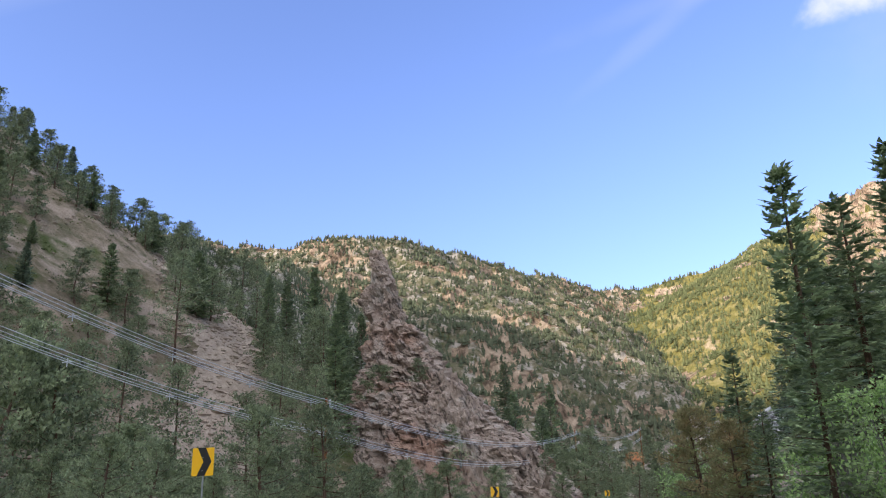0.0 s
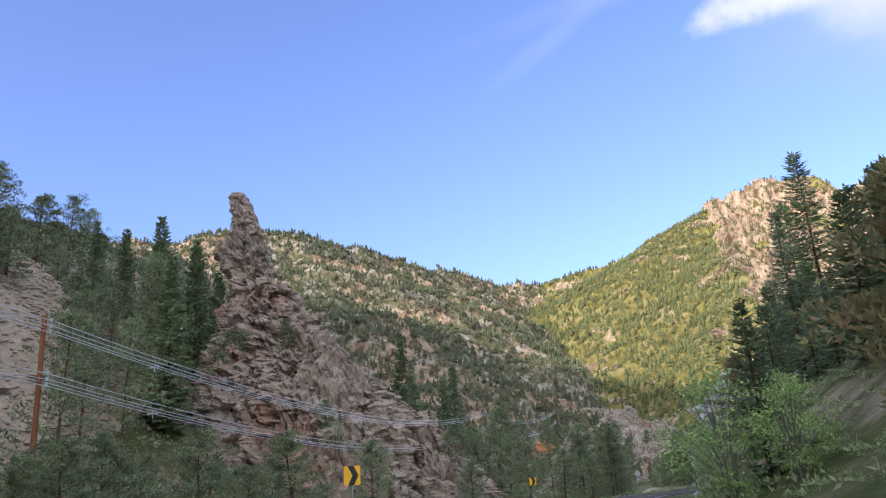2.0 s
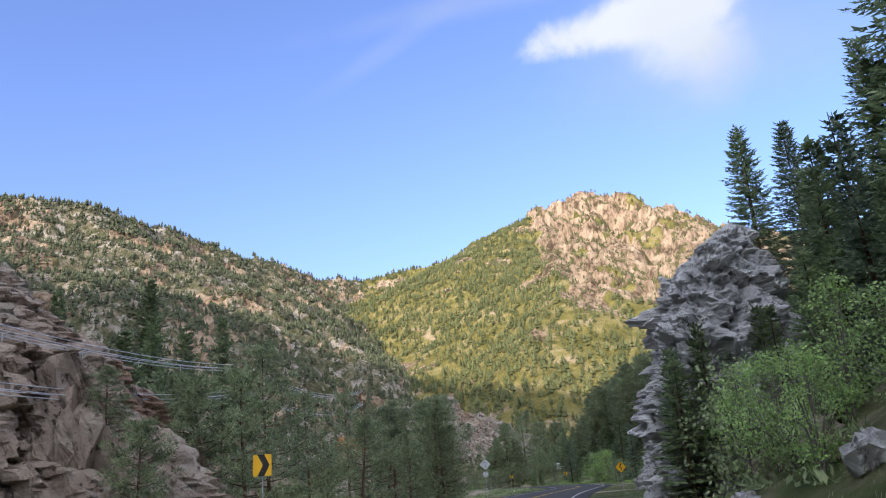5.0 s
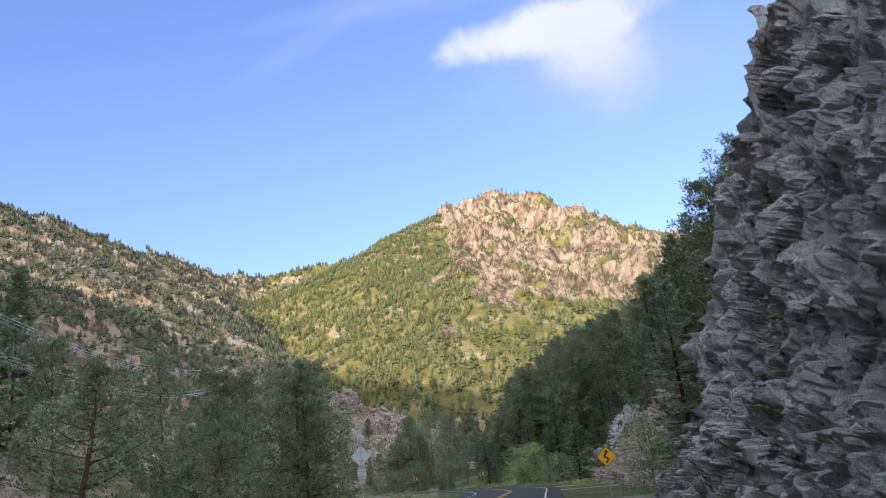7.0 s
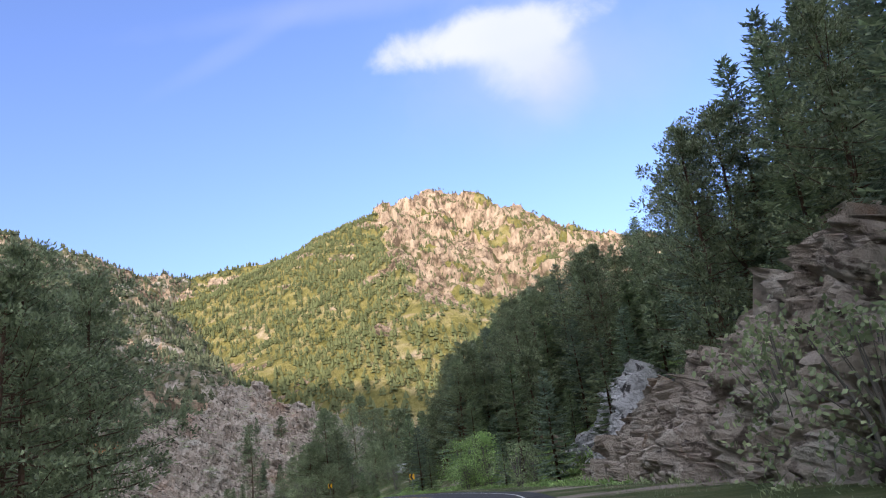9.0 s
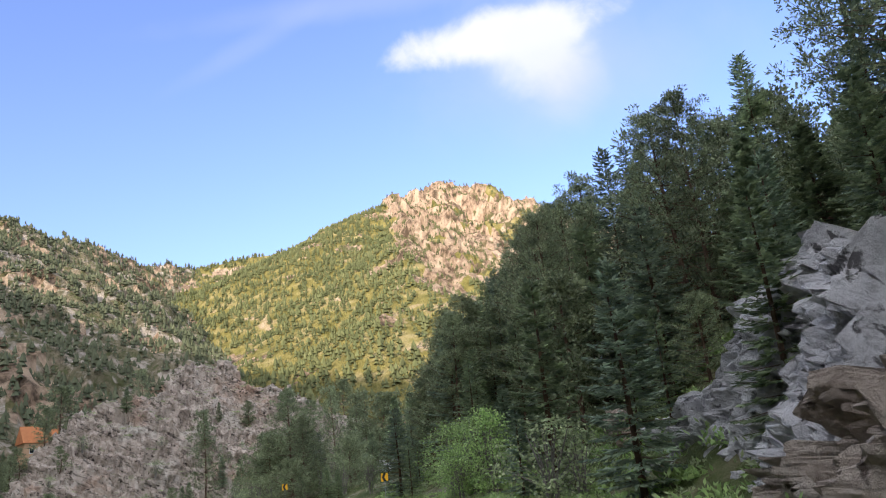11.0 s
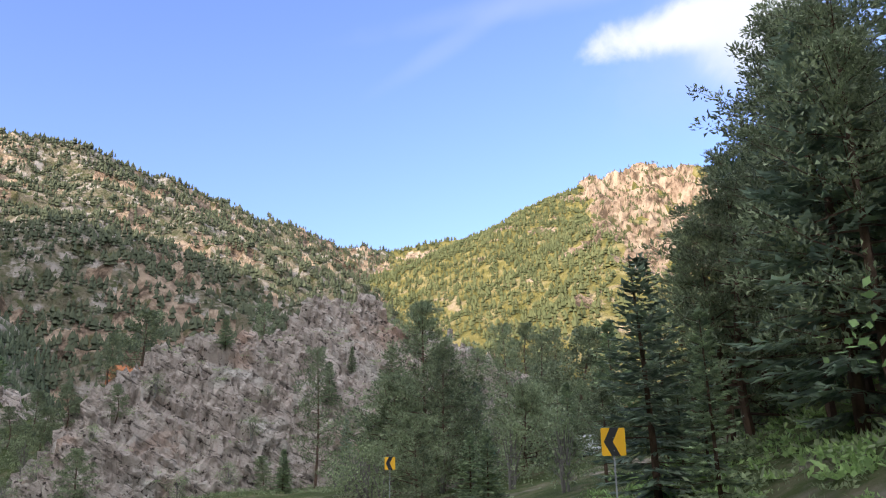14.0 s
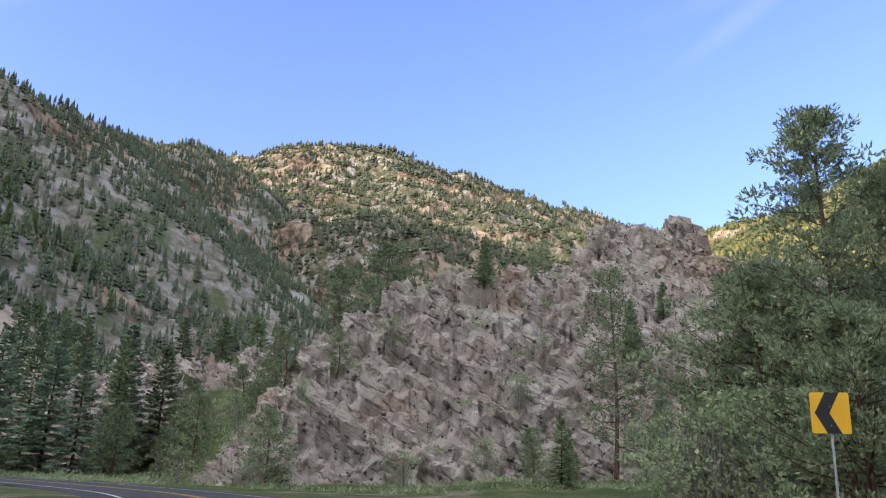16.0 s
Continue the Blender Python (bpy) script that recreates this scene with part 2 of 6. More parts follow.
# ---------------------------------------------------------------- materials
def material(name, stops, scale=1.0, detail=6, rough=0.9, bump=0.4, bump_scale=None, second=None, vary=0.0, stretch=(1, 1, 1), metallic=0.0, spec=0.2, see=0.0, layers=None):
    """A surface from noise through a colour ramp. second: (colour, scale, low, high) patches over it; layers: (scale, depth, lean) of the rock's foliation; vary: brightness from piece to piece."""
    m = bpy.data.materials.new(name)
    m.use_nodes = True
    nt = m.node_tree
    n, l = nt.nodes, nt.links
    bsdf = n["Principled BSDF"]
    bsdf.inputs["Roughness"].default_value = rough
    bsdf.inputs["Metallic"].default_value = metallic
    bsdf.inputs["Specular IOR Level"].default_value = spec
    coord = n.new("ShaderNodeTexCoord")
    space = n.new("ShaderNodeMapping")
    space.inputs["Scale"].default_value = stretch
    l.new(coord.outputs["Object"], space.inputs["Vector"])

    def noise_node(s, d, r=0.6, dist=0.0):
        t = n.new("ShaderNodeTexNoise")
        t.inputs["Scale"].default_value, t.inputs["Detail"].default_value = s, d
        t.inputs["Roughness"].default_value, t.inputs["Distortion"].default_value = r, dist
        l.new(space.outputs["Vector"], t.inputs["Vector"])
        return t

    main = noise_node(scale, detail, 0.70)
    ramp = n.new("ShaderNodeValToRGB")
    ramp.color_ramp.elements[0].position, ramp.color_ramp.elements[-1].position = stops[0][0], stops[-1][0]
    for k, (p, c) in enumerate(stops):
        e = ramp.color_ramp.elements[0] if k == 0 else ramp.color_ramp.elements[-1] if k == len(stops) - 1 else ramp.color_ramp.elements.new(p)
        e.color = (*c, 1)
    l.new(main.outputs["Fac"], ramp.inputs["Fac"])
    colour = ramp.outputs["Color"]
    for colour2, s2, lo, hi in second or ():
        t2 = noise_node(s2, 5, 0.62, 0.3)
        mr = n.new("ShaderNodeMapRange")
        l.new(t2.outputs["Fac"], mr.inputs["Value"])
        mr.inputs["From Min"].default_value, mr.inputs["From Max"].default_value = lo, hi
        mix = n.new("ShaderNodeMix")
        mix.data_type = "RGBA"
        l.new(mr.outputs[0], mix.inputs["Factor"])
        l.new(colour, mix.inputs["A"])
        mix.inputs["B"].default_value = (*colour2, 1)
        colour = mix.outputs["Result"]
    if vary:
        info = n.new("ShaderNodeObjectInfo")
        geo = n.new("ShaderNodeNewGeometry")
        add = n.new("ShaderNodeMath")
        add.operation = "ADD"
        l.new(info.outputs["Random"], add.inputs[0])
        l.new(geo.outputs["Random Per Island"], add.inputs[1])
        mr = n.new("ShaderNodeMapRange")
        l.new(add.outputs[0], mr.inputs["Value"])
        mr.inputs["From Max"].default_value = 2.0
        mr.inputs["To Min"].default_value, mr.inputs["To Max"].default_value = 1 - vary, 1 + vary
        hsv = n.new("ShaderNodeHueSaturation")
        l.new(colour, hsv.inputs["Color"])
        l.new(mr.outputs[0], hsv.inputs["Value"])
        colour = hsv.outputs["Color"]
    height = noise_node(bump_scale or scale * 4, 9, 0.74).outputs["Fac"]
    if layers:
        turned = n.new("ShaderNodeMapping")
        turned.inputs["Rotation"].default_value = [radians(a) for a in layers[2]]
        l.new(coord.outputs["Object"], turned.inputs["Vector"])
        squeezed = n.new("ShaderNodeMapping")
        squeezed.inputs["Scale"].default_value = (0.22, 0.22, 1.0)
        l.new(turned.outputs["Vector"], squeezed.inputs["Vector"])
        beds = n.new("ShaderNodeTexNoise")
        beds.inputs["Scale"].default_value, beds.inputs["Detail"].default_value = layers[0], 5
        beds.inputs["Roughness"].default_value, beds.inputs["Distortion"].default_value = 0.6, 0.6
        l.new(squeezed.outputs["Vector"], beds.inputs["Vector"])
        seam = n.new("ShaderNodeMapRange")
        l.new(beds.outputs["Fac"], seam.inputs["Value"])
        seam.inputs["From Min"].default_value, seam.inputs["From Max"].default_value = 0.36, 0.44
        seam.inputs["To Min"].default_value, seam.inputs["To Max"].default_value = 0.4, 1.0
        shade = n.new("ShaderNodeHueSaturation")
        l.new(colour, shade.inputs["Color"])
        l.new(seam.outputs[0], shade.inputs["Value"])
        colour = shade.outputs["Color"]
        add = n.new("ShaderNodeMath")
        add.operation = "MULTIPLY_ADD"
        l.new(beds.outputs["Fac"], add.inputs[0])
        add.inputs[1].default_value = layers[1]
        l.new(height, add.inputs[2])
        height = add.outputs[0]
    if bump:
        b = n.new("ShaderNodeBump")
        b.inputs["Strength"].default_value = bump
        b.inputs["Distance"].default_value = 1.2 / (bump_scale or scale * 4)
        l.new(height, b.inputs["Height"])
        l.new(b.outputs["Normal"], bsdf.inputs["Normal"])
    l.new(colour, bsdf.inputs["Base Color"])
    if see:
        tr = n.new("ShaderNodeBsdfTranslucent")
        lit = n.new("ShaderNodeHueSaturation")
        lit.inputs["Value"].default_value = 1.6
        l.new(colour, lit.inputs["Color"])
        l.new(lit.outputs["Color"], tr.inputs["Color"])
        mx = n.new("ShaderNodeMixShader")
        mx.inputs["Fac"].default_value = see
        l.new(bsdf.outputs[0], mx.inputs[1])
        l.new(tr.outputs[0], mx.inputs[2])
        l.new(mx.outputs[0], n["Material Output"].inputs["Surface"])
    return m


M = {}
# the last, dark speckles stand for lichen and for shade in small cracks
M["pink_rock"] = material("pink_granite", [(0.32, (0.19, 0.14, 0.11)), (0.46, (0.41, 0.32, 0.26)), (0.66, (0.57, 0.47, 0.395))], 0.45, 14, 0.92, 0.9, 1.6,
                          second=[((0.52, 0.47, 0.41), 0.14, 0.52, 0.64), ((0.42, 0.275, 0.205), 0.07, 0.52, 0.66), ((0.12, 0.09, 0.075), 1.1, 0.59, 0.66)], layers=(1.1, 1.3, (8, -62, 10)))
M["grey_rock"] = material("grey_gneiss", [(0.32, (0.26, 0.26, 0.275)), (0.48, (0.57, 0.57, 0.59)), (0.68, (0.76, 0.76, 0.77))], 0.55, 14, 0.8, 0.8, 2.4,
                          second=[((0.50, 0.45, 0.40), 0.25, 0.60, 0.74), ((0.14, 0.135, 0.14), 1.1, 0.58, 0.64)])
# dark speckles here too, painted as lichen and shaded cracks
M["crag_rock"] = material("crag_granite", [(0.32, (0.20, 0.16, 0.13)), (0.45, (0.49, 0.415, 0.35)), (0.66, (0.65, 0.57, 0.49))], 0.5, 14, 0.92, 0.9, 1.8,
                          second=[((0.60, 0.55, 0.48), 0.14, 0.52, 0.64), ((0.50, 0.36, 0.275), 0.07, 0.54, 0.66), ((0.10, 0.08, 0.068), 1.2, 0.60, 0.65)], layers=(1.9, 1.4, (6, -30, 0)))
M["brown_rock"] = material("brown_schist", [(0.30, (0.22, 0.18, 0.15)), (0.48, (0.45, 0.385, 0.325)), (0.70, (0.63, 0.56, 0.49))], 0.5, 14, 0.85, 0.8, 2.0,
                           second=[((0.60, 0.56, 0.50), 0.3, 0.52, 0.66), ((0.13, 0.105, 0.09), 0.9, 0.58, 0.65), ((0.40, 0.27, 0.19), 0.4, 0.60, 0.72)])
M["far_rock"] = material("far_rock", [(0.40, (0.12, 0.085, 0.055)), (0.47, (0.36, 0.255, 0.175)), (0.58, (0.60, 0.455, 0.325))], 0.06, 14, 0.95, 1.0, 0.14, second=[((0.15, 0.14, 0.06), 0.05, 0.56, 0.62)], stretch=(1, 1, 0.4))
M["scree"] = material("scree", [(0.3, (0.324, 0.257, 0.2)), (0.7, (0.54, 0.445, 0.356))], 0.7, 10, 0.95, 0.9, 2.5)
M["earth"] = material("canyon_floor", [(0.32, (0.06, 0.085, 0.03)), (0.5, (0.115, 0.145, 0.05)), (0.68, (0.27, 0.235, 0.15))], 0.3, 10, 0.95, 0.9, 2.0,
                      second=[((0.42, 0.35, 0.295), 0.07, 0.55, 0.64)])
M["hill_earth"] = material("rocky_hillside", [(0.32, (0.11, 0.115, 0.05)), (0.48, (0.26, 0.215, 0.14)), (0.66, (0.46, 0.36, 0.27))], 0.22, 10, 0.95, 1.0, 1.2,
                           second=[((0.52, 0.41, 0.32), 0.10, 0.50, 0.62), ((0.11, 0.135, 0.045), 0.05, 0.54, 0.64)])
M["slope_green"] = material("grassy_slope", [(0.35, (0.12, 0.115, 0.03)), (0.5, (0.25, 0.215, 0.065)), (0.65, (0.40, 0.33, 0.16))], 0.035, 10, 0.95, 0.8, 0.2,
                            second=[((0.50, 0.38, 0.26), 0.022, 0.60, 0.68)])
M["slope_rocky"] = material("rocky_slope", [(0.35, (0.09, 0.10, 0.04)), (0.5, (0.22, 0.195, 0.12)), (0.65, (0.43, 0.345, 0.26))], 0.05, 12, 0.95, 1.0, 0.16,
                            second=[((0.54, 0.47, 0.40), 0.06, 0.50, 0.60), ((0.12, 0.13, 0.055), 0.16, 0.54, 0.60)])
M["wall_slope"] = material("canyon_wall_slope", [(0.36, (0.12, 0.125, 0.075)), (0.5, (0.27, 0.25, 0.19)), (0.64, (0.47, 0.42, 0.365))], 0.14, 12, 0.95, 1.0, 0.4,
                           second=[((0.48, 0.44, 0.395), 0.08, 0.52, 0.62), ((0.13, 0.155, 0.075), 0.025, 0.52, 0.62)])
M["asphalt"] = material("asphalt", [(0.3, (0.045, 0.046, 0.05)), (0.7, (0.075, 0.077, 0.083))], 1.5, 9, 0.85, 0.5, 40,
                        second=[((0.03, 0.03, 0.032), 0.25, 0.60, 0.66)])
M["paint_yellow"] = material("road_paint_yellow", [(0.3, (0.50, 0.33, 0.04)), (0.7, (0.62, 0.42, 0.06))], 2, 6, 0.7, 0.2, 30)
M["paint_white"] = material("road_paint_white", [(0.3, (0.5, 0.5, 0.5)), (0.7, (0.72, 0.72, 0.70))], 2, 6, 0.7, 0.2, 30)
# near needles and leaves are lightened to make up for weak light in shade
M["spruce"] = material("spruce_needles", [(0.36, (0.10, 0.14, 0.08)), (0.64, (0.33, 0.40, 0.215))], 1.1, 3, 0.5, 0, vary=0.45, see=0.28, spec=0.3)
M["pine"] = material("pine_needles", [(0.36, (0.09, 0.118, 0.066)), (0.64, (0.30, 0.345, 0.19))], 1.1, 3, 0.5, 0, vary=0.45, see=0.25, spec=0.3)
M["blue_spruce"] = material("blue_spruce_needles", [(0.36, (0.10, 0.14, 0.10)), (0.64, (0.32, 0.40, 0.27))], 1.1, 3, 0.5, 0, vary=0.45, see=0.28, spec=0.3)
M["brown_pine"] = material("dry_pine_needles", [(0.3, (0.15, 0.18, 0.08)), (0.5, (0.22, 0.20, 0.10)), (0.7, (0.34, 0.23, 0.12))], 0.5, 4, 0.8, 0, vary=0.35, see=0.3)
M["leaf"] = material("aspen_leaves", [(0.34, (0.19, 0.30, 0.095)), (0.66, (0.42, 0.56, 0.22))], 1.0, 3, 0.5, 0, vary=0.4, see=0.35, spec=0.4)
M["leaf_dull"] = material("willow_leaves", [(0.34, (0.16, 0.205, 0.10)), (0.66, (0.38, 0.44, 0.24))], 1.0, 3, 0.55, 0, vary=0.4, see=0.3, spec=0.4)
M["bark"] = material("pine_bark", [(0.3, (0.06, 0.04, 0.03)), (0.7, (0.20, 0.13, 0.09))], 3, 6, 0.95, 0.8, 8, stretch=(1, 1, 0.25))
M["grey_bark"] = material("grey_bark", [(0.3, (0.12, 0.11, 0.10)), (0.7, (0.30, 0.28, 0.25))], 3, 6, 0.95, 0.6, 8, stretch=(1, 1, 0.25))
# conifers for the sunlit slope, without that lightening
M["far_tree"] = material("sunlit_conifers", [(0.3, (0.075, 0.09, 0.038)), (0.7, (0.15, 0.155, 0.066))], 0.03, 4, 0.9, 0, vary=0.5)
M["grey_pines"] = material("far_grey_pines", [(0.3, (0.065, 0.08, 0.045)), (0.7, (0.125, 0.135, 0.08))], 0.03, 4, 0.9, 0, vary=0.5)
# less yellow copy of the far conifers, for the slope in shade
M["wall_tree"] = material("shaded_pines", [(0.3, (0.06, 0.08, 0.046)), (0.7, (0.135, 0.16, 0.09))], 0.05, 4, 0.8, 0, vary=0.5, spec=0.3)
M["brush"] = material("hillside_brush", [(0.3, (0.06, 0.085, 0.03)), (0.7, (0.14, 0.17, 0.06))], 0.2, 4, 0.9, 0, vary=0.4)
M["pole_wood"] = material("pole_wood", [(0.3, (0.16, 0.07, 0.03)), (0.7, (0.34, 0.15, 0.065))], 2, 7, 0.85, 0.5, 12, stretch=(1, 1, 0.08))
M["wire"] = material("aluminium_wire", [(0.3, (0.55, 0.56, 0.58)), (0.7, (0.72, 0.73, 0.75))], 3, 3, 0.45, 0, metallic=0.3, spec=0.5)
M["porcelain"] = material("insulator_grey", [(0.3, (0.45, 0.48, 0.50)), (0.7, (0.65, 0.68, 0.70))], 5, 3, 0.3, 0, spec=0.5)
M["sign_yellow"] = material("sign_yellow", [(0.3, (0.86, 0.46, 0.006)), (0.7, (0.92, 0.51, 0.01))], 3, 5, 0.4, 0.05, 20, spec=0.5)
M["sign_black"] = material("sign_black", [(0.3, (0.012, 0.012, 0.012)), (0.7, (0.022, 0.022, 0.022))], 3, 5, 0.5, 0, spec=0.4)
M["sign_back"] = material("bare_aluminium", [(0.3, (0.50, 0.51, 0.52)), (0.7, (0.62, 0.63, 0.64))], 2, 6, 0.45, 0.1, 20, metallic=0.5, spec=0.5)
M["steel"] = material("galvanised_steel", [(0.3, (0.32, 0.33, 0.34)), (0.7, (0.50, 0.51, 0.52))], 6, 6, 0.5, 0.1, 30, metallic=0.7, spec=0.5)


# ---------------------------------------------------------------- mesh helpers
def mesh_of(name, verts, faces, mats, index=None, smooth_faces=False):
    """A mesh from arrays; faces is one array of triangles or quads, or a list of them."""
    me = bpy.data.meshes.new(name)
    verts = np.asarray(verts, np.float32).reshape(-1, 3)
    groups = faces if isinstance(faces, list) else [faces]
    groups = [np.asarray(g, np.int32) for g in groups if len(g)]
    me.vertices.add(len(verts))
    me.vertices.foreach_set("co", verts.ravel())
    sizes = np.concatenate([np.full(len(g), g.shape[1], np.int32) for g in groups])
    loops = np.concatenate([g.ravel() for g in groups])
    me.loops.add(len(loops))
    me.loops.foreach_set("vertex_index", loops)
    me.polygons.add(len(sizes))
    me.polygons.foreach_set("loop_start", np.concatenate([[0], np.cumsum(sizes)[:-1]]).astype(np.int32))
    me.polygons.foreach_set("loop_total", sizes)
    for m in mats if isinstance(mats, (list, tuple)) else [mats]:
        me.materials.append(m)
    if index is not None:
        me.polygons.foreach_set("material_index", np.asarray(index, np.int32))
    me.polygons.foreach_set("use_smooth", np.full(len(sizes), smooth_faces))
    me.update(calc_edges=True)
    me.validate()
    return me


def grid_faces(nu, nv, wrap=False):
    """Quads of a grid of nu columns and nv rows, vertex = row * nu + column."""
    cols = nu if wrap else nu - 1
    c, r = np.meshgrid(np.arange(cols), np.arange(nv - 1))
    c, r = c.ravel(), r.ravel()
    d = (c + 1) % nu
    return np.stack([r * nu + c, r * nu + d, (r + 1) * nu + d, (r + 1) * nu + c], 1)


def part(name, bm, mat, parent, label=""):
    """A bmesh as one mesh object under a thing or under a part."""
    me = bpy.data.meshes.new(name)
    bm.to_mesh(me)
    bm.free()
    me.materials.append(mat)
    ob = new(name, me)
    ob.parent = parent
    return tagged(ob, label)


def part_mesh(name, me, parent, label=""):
    ob = new(name, me)
    ob.parent = parent
    return tagged(ob, label)


def bar(bm, a, b, r1, r2=None, sides=8):
    """A tapered round bar from a to b."""
    a, b = Vector(a), Vector(b)
    turn = (b - a).to_track_quat("Z", "Y").to_matrix().to_4x4()
    m = Matrix.Translation((a + b) / 2) @ turn
    bmesh.ops.create_cone(bm, cap_ends=True, segments=sides, radius1=r1, radius2=r1 if r2 is None else r2, depth=(b - a).length, matrix=m)
    return bm


def box(bm, centre, size, turn=None, bevel=0.0):
    m = Matrix.Translation(centre) @ (turn or Matrix()) @ Matrix.Diagonal((*size, 1))
    made = bmesh.ops.create_cube(bm, size=1, matrix=m)
    if bevel:
        edges = list({e for v in made["verts"] for e in v.link_edges})
        bmesh.ops.bevel(bm, geom=edges, offset=bevel, segments=2, affect="EDGES")
    return bm


# ---------------------------------------------------------------- ground and road
def spaced(fine_a, fine_b, step, far):
    """Even steps from fine_a to fine_b, then ever longer ones out to far."""
    mid = list(np.arange(fine_a, fine_b + 0.1, step))
    s, hi = step, []
    x = fine_b
    while x < far:
        s *= 1.35
        x += s
        hi.append(x)
    s, lo, x = step, [], fine_a
    while x > -far:
        s *= 1.35
        x -= s
        lo.append(x)
    return np.array(lo[::-1] + mid + hi)


gx, gy = spaced(-130, 190, 1.6, 4600), spaced(-40, 400, 1.6, 4600)
GX, GY = np.meshgrid(gx, gy)
edge = smooth(420, 520, np.maximum(np.abs(GX - 30), np.abs(GY - 170)))
GZ = ground_height(GX, GY) * (1 - edge) - 8 * edge
gf = grid_faces(len(gx), len(gy))
mid_pt = np.stack([GX, GY, GZ], -1).reshape(-1, 3)[gf].mean(1)
wob = fbm(mid_pt / 14.0, 3, 61)
chute = -ridge(mid_pt[:, 0], mid_pt[:, 1], [(-66, 192, 0), (-50, 160, 0), (-34, 128, 0), (-30, 100, 0)], 1.0, 1.0) + 4 * wob
side, along = beside(mid_pt[:, 0], mid_pt[:, 1])
hill = (mid_pt[:, 2] > 3) & (side < 0) | (mid_pt[:, 2] > 4) & (wob > 0.35)
gi = np.where(chute < 9, 1, np.where(hill, 2, 0))
ground = new("ground", mesh_of("ground", np.stack([GX, GY, GZ], -1), gf, [M["earth"], M["scree"], M["hill_earth"]], gi, smooth_faces=True))
tagged(ground, "dry grassy canyon floor and brushy slopes with bare earth", "ground", kind="structure")


def strip(offsets, lift, step=3.0, start=-200.0, stop=330.0):
    """A ribbon along the lane between side offsets; returns vertices and quads."""
    seg = np.hypot(*np.diff(ROAD, axis=0).T)
    s = np.concatenate([[0], np.cumsum(seg)])
    t = np.arange(max(0, start + 260), s[-1], step)
    px, py = np.interp(t, s, ROAD[:, 0]), np.interp(t, s, ROAD[:, 1])
    for _ in range(3):
        px[1:-1] = (px[:-2] + 2 * px[1:-1] + px[2:]) / 4
        py[1:-1] = (py[:-2] + 2 * py[1:-1] + py[2:]) / 4
    tx, ty = np.gradient(px), np.gradient(py)
    k = np.hypot(tx, ty)
    nx, ny = ty / k, -tx / k
    rows = []
    for o in offsets:
        rows.append(np.stack([px + nx * o, py + ny * o, road_level(py) + lift - 0.0], 1))
    v = np.stack(rows, 1).reshape(-1, 3)
    return v, grid_faces(len(offsets), len(t))


v, f = strip((-6.6, -6.4, -4, -1.8, 0.5, 2.8, 3.0), 0.06)
v = v.reshape(-1, 7, 3)
v[:, 0, 2] -= 0.3
v[:, 6, 2] -= 0.3
road = tagged(new("road", mesh_of("road", v, f, M["asphalt"], smooth_faces=True)), "two-lane grey asphalt road through the canyon", "road", kind="structure")
for name, offs, mat in (("edge_line", (1.62, 1.74), "paint_white"), ("edge_line", (-5.34, -5.22), "paint_white"), ("centre_line", (-1.98, -1.86), "paint_yellow"), ("centre_line", (-1.74, -1.62), "paint_yellow")):
    v, f = strip(offs, 0.066)
    tagged(new(name, mesh_of(name, v, f, M[mat])), "painted line on the asphalt", "road marking", kind="structure")


# ---------------------------------------------------------------- mountains
def mountain(name, label, x0, x1, y0, y1, step, height, mat, rock):
    xs, ys = np.arange(x0, x1 + 0.1, step), np.arange(y0, y1 + 0.1, step)
    X, Y = np.meshgrid(xs, ys)
    Z = height(X, Y)
    faces = grid_faces(len(xs), len(ys))
    P = np.stack([X, Y, Z], -1).reshape(-1, 3)
    index = rock(P[faces].mean(1)).astype(int)
    keep = P[faces][:, :, 2].max(1) > -14
    me = mesh_of(name, P, faces[keep], mat, index[keep], smooth_faces=index[keep] != 1)
    return tagged(new(name, me), label, "mountain", kind="structure")


def xyz(X, Y, s):
    return np.stack([X, Y, 0 * X], -1).reshape(-1, 3) / s


FAR_CREST = [(-700, 1180, 470), (-275, 1199, 400), (-164, 1237, 426), (-75, 1240, 416), (-4, 1290, 408), (77, 1348, 400), (205, 1405, 378), (312, 1416, 362), (370, 1440, 330)]
FAR_SPUR = [(-75, 1240, 412), (-40, 1050, 290), (-15, 880, 180), (30, 700, 60), (60, 600, 10)]
PEAK_CREST = [(300, 1420, 362), (418, 1409, 385), (521, 1385, 414), (600, 1335, 452), (640, 1312, 474), (656, 1307, 488), (700, 1325, 492), (760, 1350, 526), (797, 1361, 534), (850, 1310, 515), (917, 1254, 476),
              (977, 1204, 430), (1034, 1151, 395), (1300, 950, 330), (1700, 800, 300)]
PEAK_SPUR = [(656, 1307, 486), (560, 1080, 340), (430, 850, 200), (320, 735, 112), (230, 620, 10), (200, 560, -40)]
PEAK_SPUR_B = [(850, 1310, 512), (800, 1050, 350), (720, 850, 220), (620, 690, 90), (520, 540, -40)]
# LEFT_WALL below y 700 is unseen; its crest is set to cast the shade
LEFT_WALL = [(-500, -500, 455), (-490, 0, 455), (-490, 150, 440), (-490, 280, 462), (-490, 455, 462), (-490, 535, 478), (-490, 575, 425), (-490, 640, 400), (-430, 760, 328), (-300, 900, 292), (-215, 957, 290)]
LEFT_SPUR = [(-330, 520, 250), (-240, 600, 212), (-200, 700, 218), (-205, 790, 240), (-205, 957, 294), (-230, 1100, 340)]


